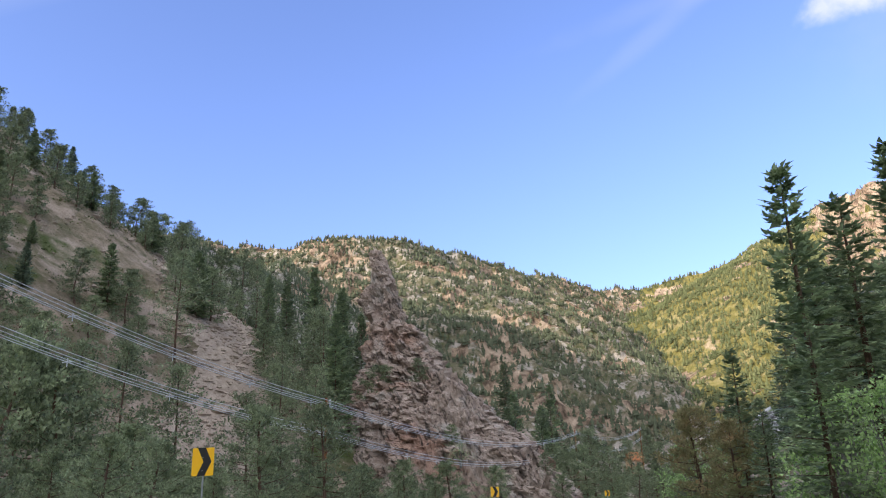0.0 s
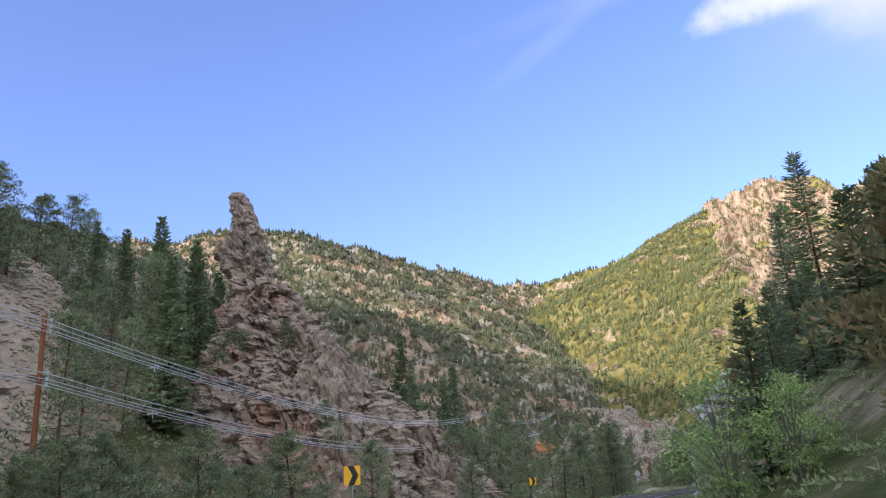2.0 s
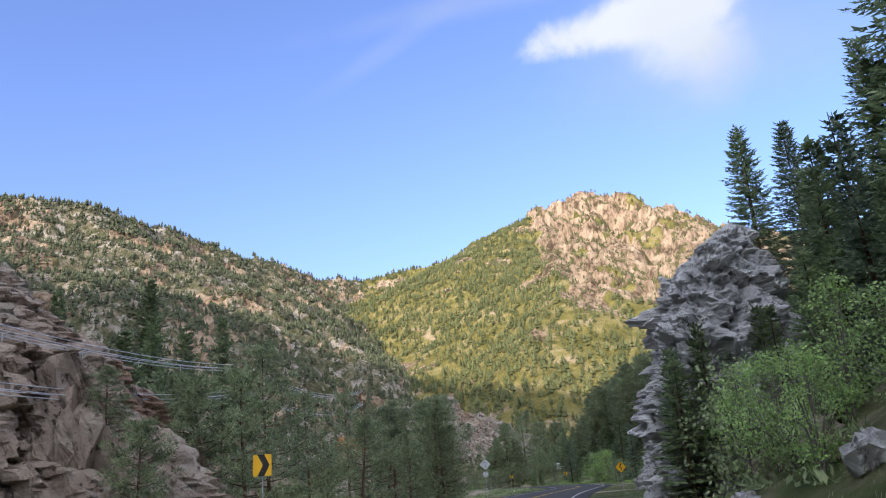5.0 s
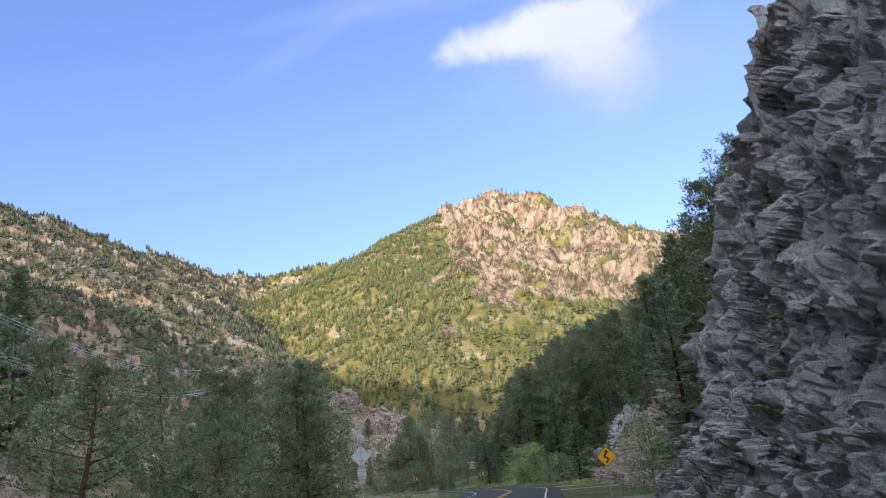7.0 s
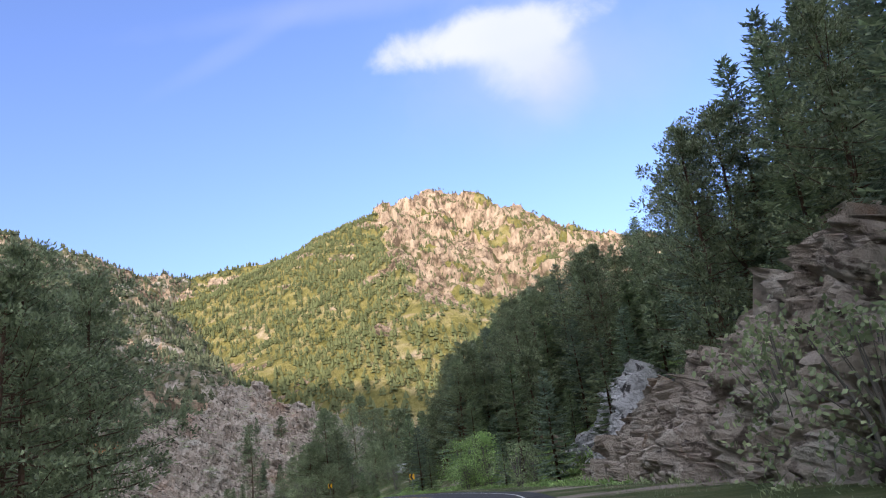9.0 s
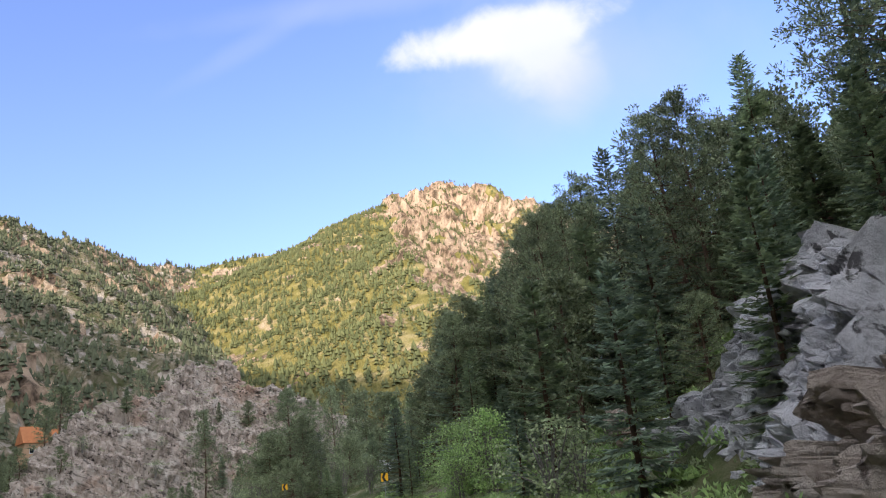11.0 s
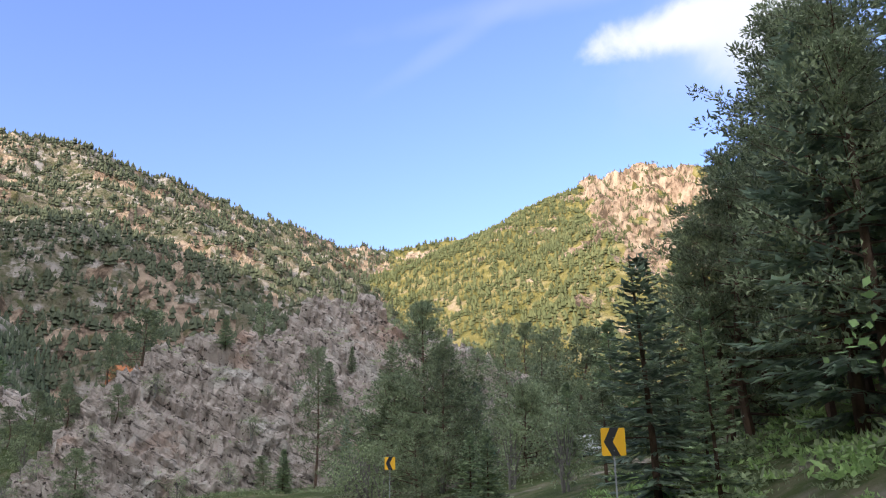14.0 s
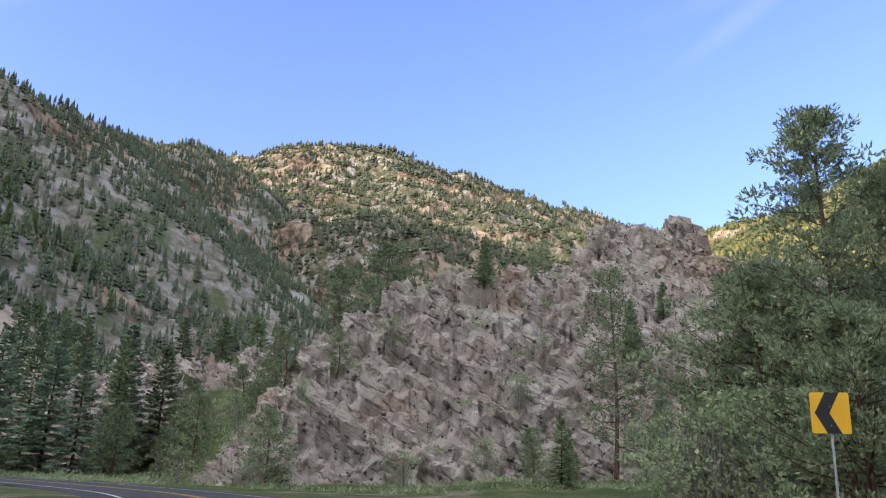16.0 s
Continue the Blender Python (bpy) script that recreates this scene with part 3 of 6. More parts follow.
def far_height(X, Y):
    h = np.maximum(ridge(X, Y, FAR_CREST, 0.5, 0.66) * 1.0, ridge(X, Y, FAR_SPUR, 0.62, 0.62))
    n = fbm(xyz(X, Y, 110.0), 5, 21).reshape(X.shape)
    lumps, gap = blocks(xyz(X, Y, 46.0), 5)
    small, gap2 = blocks(xyz(X, Y, 18.0), 15)
    return h + 16 * n * smooth(0, 60, 430 - h) + (7 * lumps + 4 * small).reshape(X.shape)


def peak_face(x, y, z):
    """How far a place lies on the bare rock of the summit's face, 0 to 1."""
    return smooth(-70, 40, x - 0.39 * (y - 1290) - 625) * smooth(130, 230, z)


def peak_height(X, Y):
    h = np.maximum(ridge(X, Y, PEAK_CREST, 0.5, 0.78), np.maximum(ridge(X, Y, PEAK_SPUR, 0.52, 0.70), ridge(X, Y, PEAK_SPUR_B, 0.5, 0.6)))
    n = fbm(xyz(X, Y, 120.0), 5, 31).reshape(X.shape)
    lumps, gap = blocks(xyz(X, Y, 42.0), 6)
    small, gap2 = blocks(xyz(X, Y, 17.0), 7)
    ribs, gap3 = blocks(xyz(X + 0.42 * Y, Y * 0.28, 24.0), 9, 1.5)
    ridges = np.abs(fbm(xyz(X + 0.42 * Y, Y * 0.25, 60.0), 4, 33))
    return h + 12 * n * smooth(0, 60, 540 - h) + (peak_face(X, Y, h).ravel() * (9 * lumps + 6 * small + 7 * ribs - 26 * (ridges - 0.25) * smooth(0, 40, 530 - h.ravel()))).reshape(X.shape)


def wall_height(X, Y):
    h = np.maximum(ridge(X, Y, LEFT_WALL, 0.8, 1.5), ridge(X, Y, LEFT_SPUR, 0.8, 0.80))
    n = fbm(xyz(X, Y, 90.0), 5, 41).reshape(X.shape)
    lumps, gap = blocks(xyz(X, Y, 28.0), 8)
    return h + 11 * n + 4 * lumps.reshape(X.shape)


def peak_rock(p):
    n = fbm(p / (45, 60, 45), 4, 55)
    return (peak_face(p[:, 0], p[:, 1], p[:, 2]) + 0.75 * n) > 0.55


def far_rocky(p):
    return (fbm(p / (45, 45, 45), 4, 56) + smooth(200, 60, p[:, 0]) * 0.12) > 0.24


def wall_rocky(p):
    n = fbm(p / (40, 40, 40), 4, 57)
    chute = -ridge(p[:, 0], p[:, 1], [(-60, 480, 0), (-20, 440, 0), (12, 410, 0)], 1.0, 1.0) + 9 * n
    return np.where(chute < 11, 2, np.where(n > 0.36, 1, 0))


mountain("mountain_far", "distant wooded mountain with pale granite outcrops", -900, 480, 560, 1560, 6, far_height, [M["slope_rocky"], M["far_rock"]], far_rocky)
mountain("mountain_peak", "sunlit mountain with wooded grassy slope and rocky summit", 130, 1250, 400, 1560, 5, peak_height, [M["slope_green"], M["far_rock"]], peak_rock)
mountain("mountain_wall", "steep shaded canyon wall of rock, grass and pines", -900, 80, -700, 1150, 7, wall_height, [M["wall_slope"], M["far_rock"], M["scree"]], wall_rocky)


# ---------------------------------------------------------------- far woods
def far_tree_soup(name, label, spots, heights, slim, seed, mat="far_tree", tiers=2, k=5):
    """Many small uneven conifers as one mesh: each some ragged tiers, every one a star of k points under a tip."""
    rng = np.random.default_rng(seed)
    n = len(spots)
    ang = np.arange(k) * 2 * np.pi / k
    r = heights * slim
    rows = []
    for j in range(tiers):
        z0, rad = 0.08 + 0.72 * j / tiers, 1.0 - 0.62 * j / tiers if tiers > 2 else (1.0, 0.85)[j]
        z0 = z0 if tiers > 2 else (0.08, 0.42)[j]
        a = ang[None] + rng.random((n, 1)) * 6.28
        rr = r[:, None] * rad * (0.65 + 0.5 * rng.random((n, k)))
        zz = heights[:, None] * (z0 + 0.12 * (rng.random((n, k)) - 0.5))
        rows.append(np.stack([spots[:, None, 0] + rr * np.cos(a), spots[:, None, 1] + rr * np.sin(a), spots[:, None, 2] + zz], -1))
        tip = 1.0 if j == tiers - 1 else z0 + 0.26 + 0.2 / tiers
        rows.append(np.stack([spots[:, 0] + 0.2 * r * (rng.random(n) - 0.5), spots[:, 1], spots[:, 2] + heights * tip], -1)[:, None])
    block = np.concatenate(rows, 1)
    base = (np.arange(n) * tiers * (k + 1))[:, None, None]
    tri = [(o * (k + 1) + j, o * (k + 1) + (j + 1) % k, o * (k + 1) + k) for o in range(tiers) for j in range(k)]
    me = mesh_of(name, block.reshape(-1, 3), (base + np.array(tri)[None]).reshape(-1, 3), M[mat])
    return tagged(new(name, me), label, "trees", kind="stuff")


def scatter(seed, n, x0, x1, y0, y1, height, keep):
    rng = np.random.default_rng(seed)
    x, y = rng.uniform(x0, x1, n), rng.uniform(y0, y1, n)
    z = height(x, y)
    ok = keep(np.stack([x, y, z], 1), rng.random(n))
    return np.stack([x, y, z - 0.4], 1)[ok], rng.uniform(0.55, 1.25, n)[ok]


spots, big = scatter(1, 40000, -620, 480, 620, 1430, far_height, lambda p, r: (p[:, 2] > -5) & (r < 0.72 + 0.45 * fbm(p / 60, 3, 71)))
far_tree_soup("far_woods", "scattered dark pines on the distant mountain", spots, 7.6 * big, 0.30, 2, "grey_pines")
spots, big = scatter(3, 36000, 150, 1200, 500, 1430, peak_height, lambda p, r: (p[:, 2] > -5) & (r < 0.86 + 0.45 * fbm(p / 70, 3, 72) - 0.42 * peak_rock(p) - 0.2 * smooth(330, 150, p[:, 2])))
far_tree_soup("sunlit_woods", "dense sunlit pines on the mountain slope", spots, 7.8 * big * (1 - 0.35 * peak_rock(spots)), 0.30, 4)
spots, big = scatter(5, 30000, -420, 60, 380, 1000, wall_height, lambda p, r: (p[:, 2] > 2) & (r < 0.62 + 0.5 * fbm(p / 45, 3, 73) - 0.5 * (wall_rocky(p) == 2)))
far_tree_soup("wall_woods", "dark pines on the shaded canyon wall", spots, 6.8 * big, 0.21, 6, "wall_tree", 3, 6)


# ---------------------------------------------------------------- rock masses
def rockify(P, N, size, depth, seed, turn=(0, 0, 0), squash=(1, 1, 1), facet=3.2):
    """Push surface points along their normals in steps of cracked blocks at three sizes."""
    R = np.array(Euler([radians(a) for a in turn]).to_matrix())
    Q = (P @ R) / np.array(squash)
    Q = Q + 0.25 * size * np.stack([vnoise(P / size * 0.8, seed + 40 + k) for k in range(3)], 1)
    out = P.copy()
    for k, (s, a) in enumerate(((1.0, 0.75), (0.45, 0.55), (0.22, 0.40))):
        level, gap = blocks(Q / (size * s), seed + 11 * k, facet)
        out = out + N * (depth * a * (0.8 * level - 0.5 * np.exp(-gap / 0.05)))[:, None]
    return out + N * (depth * 0.5 * fbm(P / size * 3.5, 5, seed + 70))[:, None]


def rock_column(name, label, levels, nu, nv, size, depth, seed, mat, turn=(0, 0, 0), squash=(1, 1, 1), angle=0.0, category="rock"):
    """A free-standing rock from levels of (z, x, y, half width, half depth)."""
    L = np.array(levels, float)
    order = np.argsort(L[:, 0])
    L = L[order]
    z = np.linspace(L[0, 0], L[-1, 0], nv)
    cx, cy, a, b = (np.interp(z, L[:, 0], L[:, k]) for k in (1, 2, 3, 4))
    th = np.linspace(0, 2 * np.pi, nu, endpoint=False)
    ca, sa = math.cos(radians(angle)), math.sin(radians(angle))
    w = np.abs(np.cos(th)) ** 0.75 * np.sign(np.cos(th))
    h = np.abs(np.sin(th)) ** 0.75 * np.sign(np.sin(th))
    lx, ly = a[:, None] * w[None], b[:, None] * h[None]
    P = np.stack([cx[:, None] + lx * ca - ly * sa, cy[:, None] + lx * sa + ly * ca, z[:, None] + 0 * lx], -1)
    N = np.stack([np.cos(th) * ca - np.sin(th) * sa, np.cos(th) * sa + np.sin(th) * ca, 0 * th], -1)
    N = np.broadcast_to(N[None], P.shape).reshape(-1, 3)
    P = P.reshape(-1, 3)
    grow = np.clip(np.repeat(np.minimum(a, b), nu) / (3 * depth), 0.25, 1)
    Q = P + (rockify(P, N, size, depth, seed, turn, squash) - P) * grow[:, None]
    top = Q.reshape(nv, nu, 3)[-1].mean(0) + (0, 0, 0.5)
    Q = np.concatenate([Q, top[None]])
    last = (nv - 1) * nu + np.arange(nu)
    cap = np.stack([last, (nv - 1) * nu + (np.arange(nu) + 1) % nu, np.full(nu, nv * nu)], 1)
    return tagged(new(name, mesh_of(name, Q, [grid_faces(nu, nv, True), cap], mat)), label, category)


def rock_ridge(name, label, line, left, right, x0, x1, y0, y1, step, size, depth, seed, mat, turn=(0, 0, 0), squash=(1, 1, 1), power=1.0, bottom=-3.0, spires=0.0, grass=0.16, strata=0.0, category="rock"):
    """A craggy mass whose crest runs through line, over a rectangle of the plan."""
    xs, ys = np.arange(x0, x1 + 0.01, step), np.arange(y0, y1 + 0.01, step)
    X, Y = np.meshgrid(xs, ys)
    H = ridge(X, Y, line, left, right, power)
    flat = np.stack([X, Y, 0 * X], -1).reshape(-1, 3)
    lump, gap = blocks(flat / (size * 1.6), seed + 3)
    fine, gap2 = blocks(flat / (size * 0.6), seed + 5)
    shape = X.shape
    gully = np.abs(fbm(flat / (size * 3.4) * (1, 0.55, 1), 4, seed + 31)).reshape(shape)
    H = H + 2.2 * spires * (gully - 0.22) * np.clip((H - bottom) / 8, 0, 1)
    H = H + (spires * 0.7 * (lump + 0.6 * fine) * np.clip((H.ravel() - bottom) / 12, 0, 1)).reshape(shape)
    if strata:
        for thick, share in ((strata, 0.6), (strata * 0.31, 0.35)):
            cell, gap3 = blocks(flat / (thick * 0.9), seed + 17)
            tilt = 0.42 * X - 0.12 * Y + thick * (0.22 * cell.reshape(shape) + 0.5 * fbm(flat / (thick * 2.2), 3, seed + 19).reshape(shape))
            u = (H + tilt) / thick
            stepped = thick * (np.floor(u) + smooth(0.6, 0.97, u - np.floor(u))) - tilt
            H = H + share * (stepped - H)
    H = np.maximum(H, bottom - 2)
    P = np.stack([X, Y, H], -1)
    N = np.stack([-np.gradient(H, step, axis=1), -np.gradient(H, step, axis=0), np.ones(shape)], -1)
    N /= np.linalg.norm(N, axis=-1, keepdims=True)
    Q = rockify(P.reshape(-1, 3), N.reshape(-1, 3), size, depth, seed, turn, squash, 1.3)
    RELIEF.append((x0, y0, step, Q[:, 2].reshape(shape)))
    f = grid_faces(len(xs), len(ys))
    keep = P.reshape(-1, 3)[f][:, :, 2].max(1) > bottom
    f = f[keep]
    mid = P.reshape(-1, 3)[f].mean(1)
    soil = (N.reshape(-1, 3)[f].mean(1)[:, 2] > 0.62) & (fbm(mid / 7.0, 4, seed + 81) > grass)
    return tagged(new(name, mesh_of(name, Q, f, [mat, M["earth"]], soil.astype(int))), label, category)


def road_cut(name, label, line, lean, nu, nv, size, depth, seed, mat, turn=(0, 0, 0), squash=(1, 1, 1), category="rock"):
    """A rock face beside the road: line of (x, y, top height), its foot along the line, leaning back to the right of it and running into the hill."""
    L = np.array(line, float)
    s = np.concatenate([[0], np.cumsum(np.hypot(*np.diff(L[:, :2], axis=0).T))])
    t = np.linspace(0, s[-1], nu)
    x, y, top = (np.interp(t, s, L[:, k]) for k in range(3))
    tx, ty = np.gradient(x), np.gradient(y)
    k = np.hypot(tx, ty)
    nx, ny = ty / k, -tx / k
    v = np.linspace(0, 1, nv)
    face = np.clip(v / 0.72, 0, 1)
    back = np.clip((v - 0.72) / 0.28, 0, 1)
    top = top + np.clip(top / 6, 0, 1) * (1.5 * vnoise(np.stack([t / 2.2, 0 * t, 0 * t], 1), seed + 90) + 1.4 * blocks(np.stack([t / 2.2, 0 * t, 0 * t], 1), seed + 91)[0])
    zz = -1.5 + face[:, None] * (top[None] + 1.5) - back[:, None] ** 2 * 3.0
    dd = lean * face[:, None] * top[None] + back[:, None] * (3 + 0.35 * top[None])
    sag = blocks(np.stack([t[None] / 2.4 + 0 * zz, dd / 2.0, 0 * zz], -1).reshape(-1, 3), seed + 92, 2.5)[0].reshape(zz.shape)
    zz = zz + back[:, None] ** 0.5 * (0.9 * sag - 0.6)
    P = np.stack([x[None] + nx[None] * dd, y[None] + ny[None] * dd, zz + road_level(y)[None]], -1).reshape(-1, 3)
    N = np.stack([-nx[None] * (1 - 0.6 * back[:, None]), -ny[None] * (1 - 0.6 * back[:, None]), 0.25 + 0.75 * back[:, None] + 0 * nx[None]], -1).reshape(-1, 3)
    N /= np.linalg.norm(N, axis=1, keepdims=True)
    return tagged(new(name, mesh_of(name, rockify(P, N, size, depth, seed, turn, squash), grid_faces(nu, nv), mat)), label, category)


rock_column("rock_pinnacle", "tall leaning pinnacle of pinkish-brown granite", [
    (57.2, -17.4, 173, 1.1, 1.0), (56.4, -17.3, 173, 1.5, 1.3), (53.6, -16.4, 172.6, 1.8, 1.6), (50.5, -15.9, 172.4, 2.4, 2.1), (48, -15.8, 172, 3.5, 2.7), (45.6, -16.2, 171.8, 3.9, 3.0), (42.5, -15.1, 171.5, 3.6, 3.0), (39.4, -14.6, 170.5, 3.9, 3.3),
    (36.3, -13.3, 168.8, 5.0, 4.0), (33, -12.2, 167.3, 6.2, 5), (26, -10.0, 163.5, 9.0, 7), (18, -8, 158, 14, 9.5), (10, -4.5, 154, 20, 12), (-4, -1, 151, 27, 15)],
    260, 300, 4.6, 1.35, 17, M["pink_rock"], turn=(8, 62, 10), squash=(1.9, 1.4, 0.7), angle=-12)
rock_ridge("rock_rib", "broken pink granite rib below the pinnacle", RIB, 1.3, 1.5, -26, 32, 122, 182, 0.42, 4.2, 1.3, 23, M["pink_rock"],
           turn=(8, 60, 10), squash=(1.8, 1.3, 0.7), bottom=-3, spires=1.2, grass=2.0, strata=3.4)
rock_ridge("rock_crag", "broad weathered crag of pinkish-grey granite with ledges", CRAG, 1.35, 1.25, 64, 166, 318, 392, 0.33, 3.2, 1.05, 29, M["crag_rock"], turn=(0, 32, 6), squash=(1.5, 1.3, 0.6), bottom=-3, spires=0.6, grass=2.0, strata=4.8)
rock_ridge("rock_knoll", "low rounded knoll of grey-pink rock", KNOLL, 0.8, 0.8, 14, 100, 335, 425, 0.6, 3.4, 1.3, 37, M["crag_rock"], turn=(10, 25, 0), squash=(0.8, 1.3, 0.7), spires=0.5, strata=4.0)
rock_ridge("rock_slope", "pale broken rock slope among pines", BENCH, 1.1, 1.0, -30, 50, 205, 275, 0.8, 4, 1.2, 39, M["pink_rock"], turn=(20, -38, 10), squash=(0.6, 1, 1.5), spires=1.2, strata=4.0)
road_cut("rock_cut", "blocky blue-grey rock face blasted back beside the road", [(43.6, 126.6, 0.5), (44.4, 127.8, 3), (46, 130, 7), (47.6, 132.4, 10), (49.3, 135.5, 12.5), (51.0, 138.5, 13.5), (52.3, 141, 13), (53.4, 143.2, 11), (54.0, 144.2, 9), (54.6, 145.2, 6.5), (55.4, 146.5, 3), (56.2, 148.5, 2), (57, 151, 0.5)],
         0.2, 300, 200, 1.8, 0.62, 43, M["grey_rock"], turn=(12, -20, 35), squash=(0.9, 0.9, 1.5))
rock_column("rock_bluff", "pale grey broken bluff above the roadside spruces", [(13.4, 48.7, 124.2, 0.8, 0.8), (12.6, 48.4, 124.2, 1.6, 1.4), (10.8, 47.4, 124.4, 2.6, 2.0), (8.6, 46.6, 124.6, 3.3, 2.4), (5, 46.4, 124.4, 3.7, 2.8), (-1, 46, 124, 4.2, 3.2)],
            120, 100, 2.6, 0.9, 63, M["grey_rock"], turn=(20, 30, 15), squash=(1.0, 1.2, 0.8), angle=-30)
road_cut("rock_outcrop", "tilted slabs of brown schist breaking out of the bank", [(66, 161, 0.5), (68.6, 165.5, 4.5), (71.2, 169.8, 8.4), (73.8, 173.5, 7.8), (77, 178.5, 5.4), (80, 184, 5.6), (84, 191, 5), (87.5, 197, 0.5)],
         0.6, 200, 100, 2.0, 0.85, 47, M["brown_rock"], turn=(0, 35, -32), squash=(0.8, 0.8, 1.6))
road_cut("rock_outcrop", "dark grey fractured rock at the foot of the wooded slope", [(87.0, 195, 0.5), (88.6, 197.5, 5.5), (90.6, 200.5, 8.5), (92.6, 204, 7), (94.0, 207, 3), (95.5, 210, 0.4)],
         0.55, 110, 80, 1.6, 0.6, 53, M["grey_rock"], turn=(20, 35, 10), squash=(0.6, 1.1, 1.5))
rock_column("rock_bluff", "upper shelf of boulders on the wooded bank", [(10.4, 86, 173.5, 0.9, 0.9), (9.8, 85.8, 173.5, 1.6, 1.5), (7.5, 85.5, 174, 2.2, 1.9), (3, 85, 174.5, 2.8, 2.4)], 80, 60, 1.8, 0.6, 61, M["brown_rock"], turn=(0, 40, 20), squash=(0.7, 1, 1.3), angle=50)


def boulder(name, label, seed, mat):
    P, N = [], []
    nu, nv = 22, 14
    th, ph = np.meshgrid(np.linspace(0, 2 * np.pi, nu, endpoint=False), np.linspace(0.02, np.pi - 0.02, nv))
    N = np.stack([np.cos(th) * np.sin(ph), np.sin(th) * np.sin(ph), -np.cos(ph)], -1).reshape(-1, 3)
    P = N * (0.62, 0.5, 0.42)
    me = mesh_of(name, rockify(P, N, 0.55, 0.13, seed), grid_faces(nu, nv, True), mat)
    return tagged(new(name, me), label, "boulder", "boulders beside the road")


kinds = [boulder("boulder", "angular grey boulder fallen beside the road", 5, M["grey_rock"]), boulder("boulder", "angular pinkish boulder on the bank", 9, M["pink_rock"]), boulder("boulder", "rounded pale boulder in the grass", 12, M["brown_rock"])]
rng = random.Random(8)
fallen = [(34.6, 105, 1.2), (36.5, 108, 0.9), (38.5, 110.5, 1.6), (36, 111.5, 0.8), (39.5, 113, 1.1), (41, 115, 1.8), (38.5, 114.6, 0.7), (42, 118, 1.0), (35.4, 103, 0.7), (98.5, 211, 1.5), (100.5, 215.5, 1.1), (103, 219, 1.9), (97, 208, 0.9)]
for k, (x, y, s) in enumerate(fallen):
    m = Matrix.Translation((x, y, ground_at(x, y) + 0.2 * s)) @ Euler((rng.uniform(-0.4, 0.4), rng.uniform(-0.4, 0.4), rng.uniform(0, 6))).to_matrix().to_4x4() @ Matrix.Scale(s, 4)
    if k < 3:
        kinds[k].matrix_world = m
    else:
        copy_thing(kinds[k % 3], m).scale = (s, s * rng.uniform(0.8, 1.2), s)


# ---------------------------------------------------------------- trees
def leaf_quads(base, way, side, length, width, lift=0.0):
    """Pointed leaves as diamonds: base points, directions, sideways directions, sizes."""
    length, width = np.reshape(length, (-1, 1)), np.reshape(width, (-1, 1))
    mid = base + way * length * 0.45
    v = np.stack([base, mid + side * width / 2, base + way * length + np.array([0, 0, 1.0]) * lift, mid - side * width / 2], 1)
    return v.reshape(-1, 3), np.arange(len(base) * 4).reshape(-1, 4)


def sprays(base, way, side, length, width):
    """Needle sprays as narrow lopsided triangles."""
    length, width = np.reshape(length, (-1, 1)), np.reshape(width, (-1, 1))
    v = np.stack([base - side * width * 0.2, base + way * length * 0.55 + side * width * 0.7, base + way * length - side * width * 0.3], 1)
    return v.reshape(-1, 3), np.arange(len(base) * 3).reshape(-1, 3)


def unit(v):
    return v / np.maximum(np.linalg.norm(v, axis=-1, keepdims=True), 1e-6)


def tube(points, radii, sides=6):
    """A round limb along points."""
    points = np.array(points, float)
    d = unit(np.gradient(points, axis=0))
    ref = np.where(np.abs(d[:, 2:3]) > 0.9, np.array([[1.0, 0, 0]]), np.array([[0, 0, 1.0]]))
    a = unit(np.cross(d, ref))
    b = np.cross(d, a)
    th = np.arange(sides) * 2 * np.pi / sides
    v = points[:, None] + np.array(radii)[:, None, None] * (a[:, None] * np.cos(th)[None, :, None] + b[:, None] * np.sin(th)[None, :, None])
    return v.reshape(-1, 3), grid_faces(sides, len(points), True)


class Soup:
    def __init__(self):
        self.v, self.f, self.n = [], [], 0

    def add(self, v, f):
        self.v.append(v)
        self.f.append(np.asarray(f) + self.n)
        self.n += len(v)

    def mesh(self, name, mat):
        return mesh_of(name, np.concatenate(self.v), np.concatenate(self.f), mat)


def make_tree(name, label, wood, wood_mat, crown, crown_mat, group):
    ob = tagged(new(name), label, "tree", group)
    part_mesh("trunk", wood.mesh(name + "_trunk", wood_mat), ob)
    part_mesh("crown", crown.mesh(name + "_crown", crown_mat), ob)
    return ob


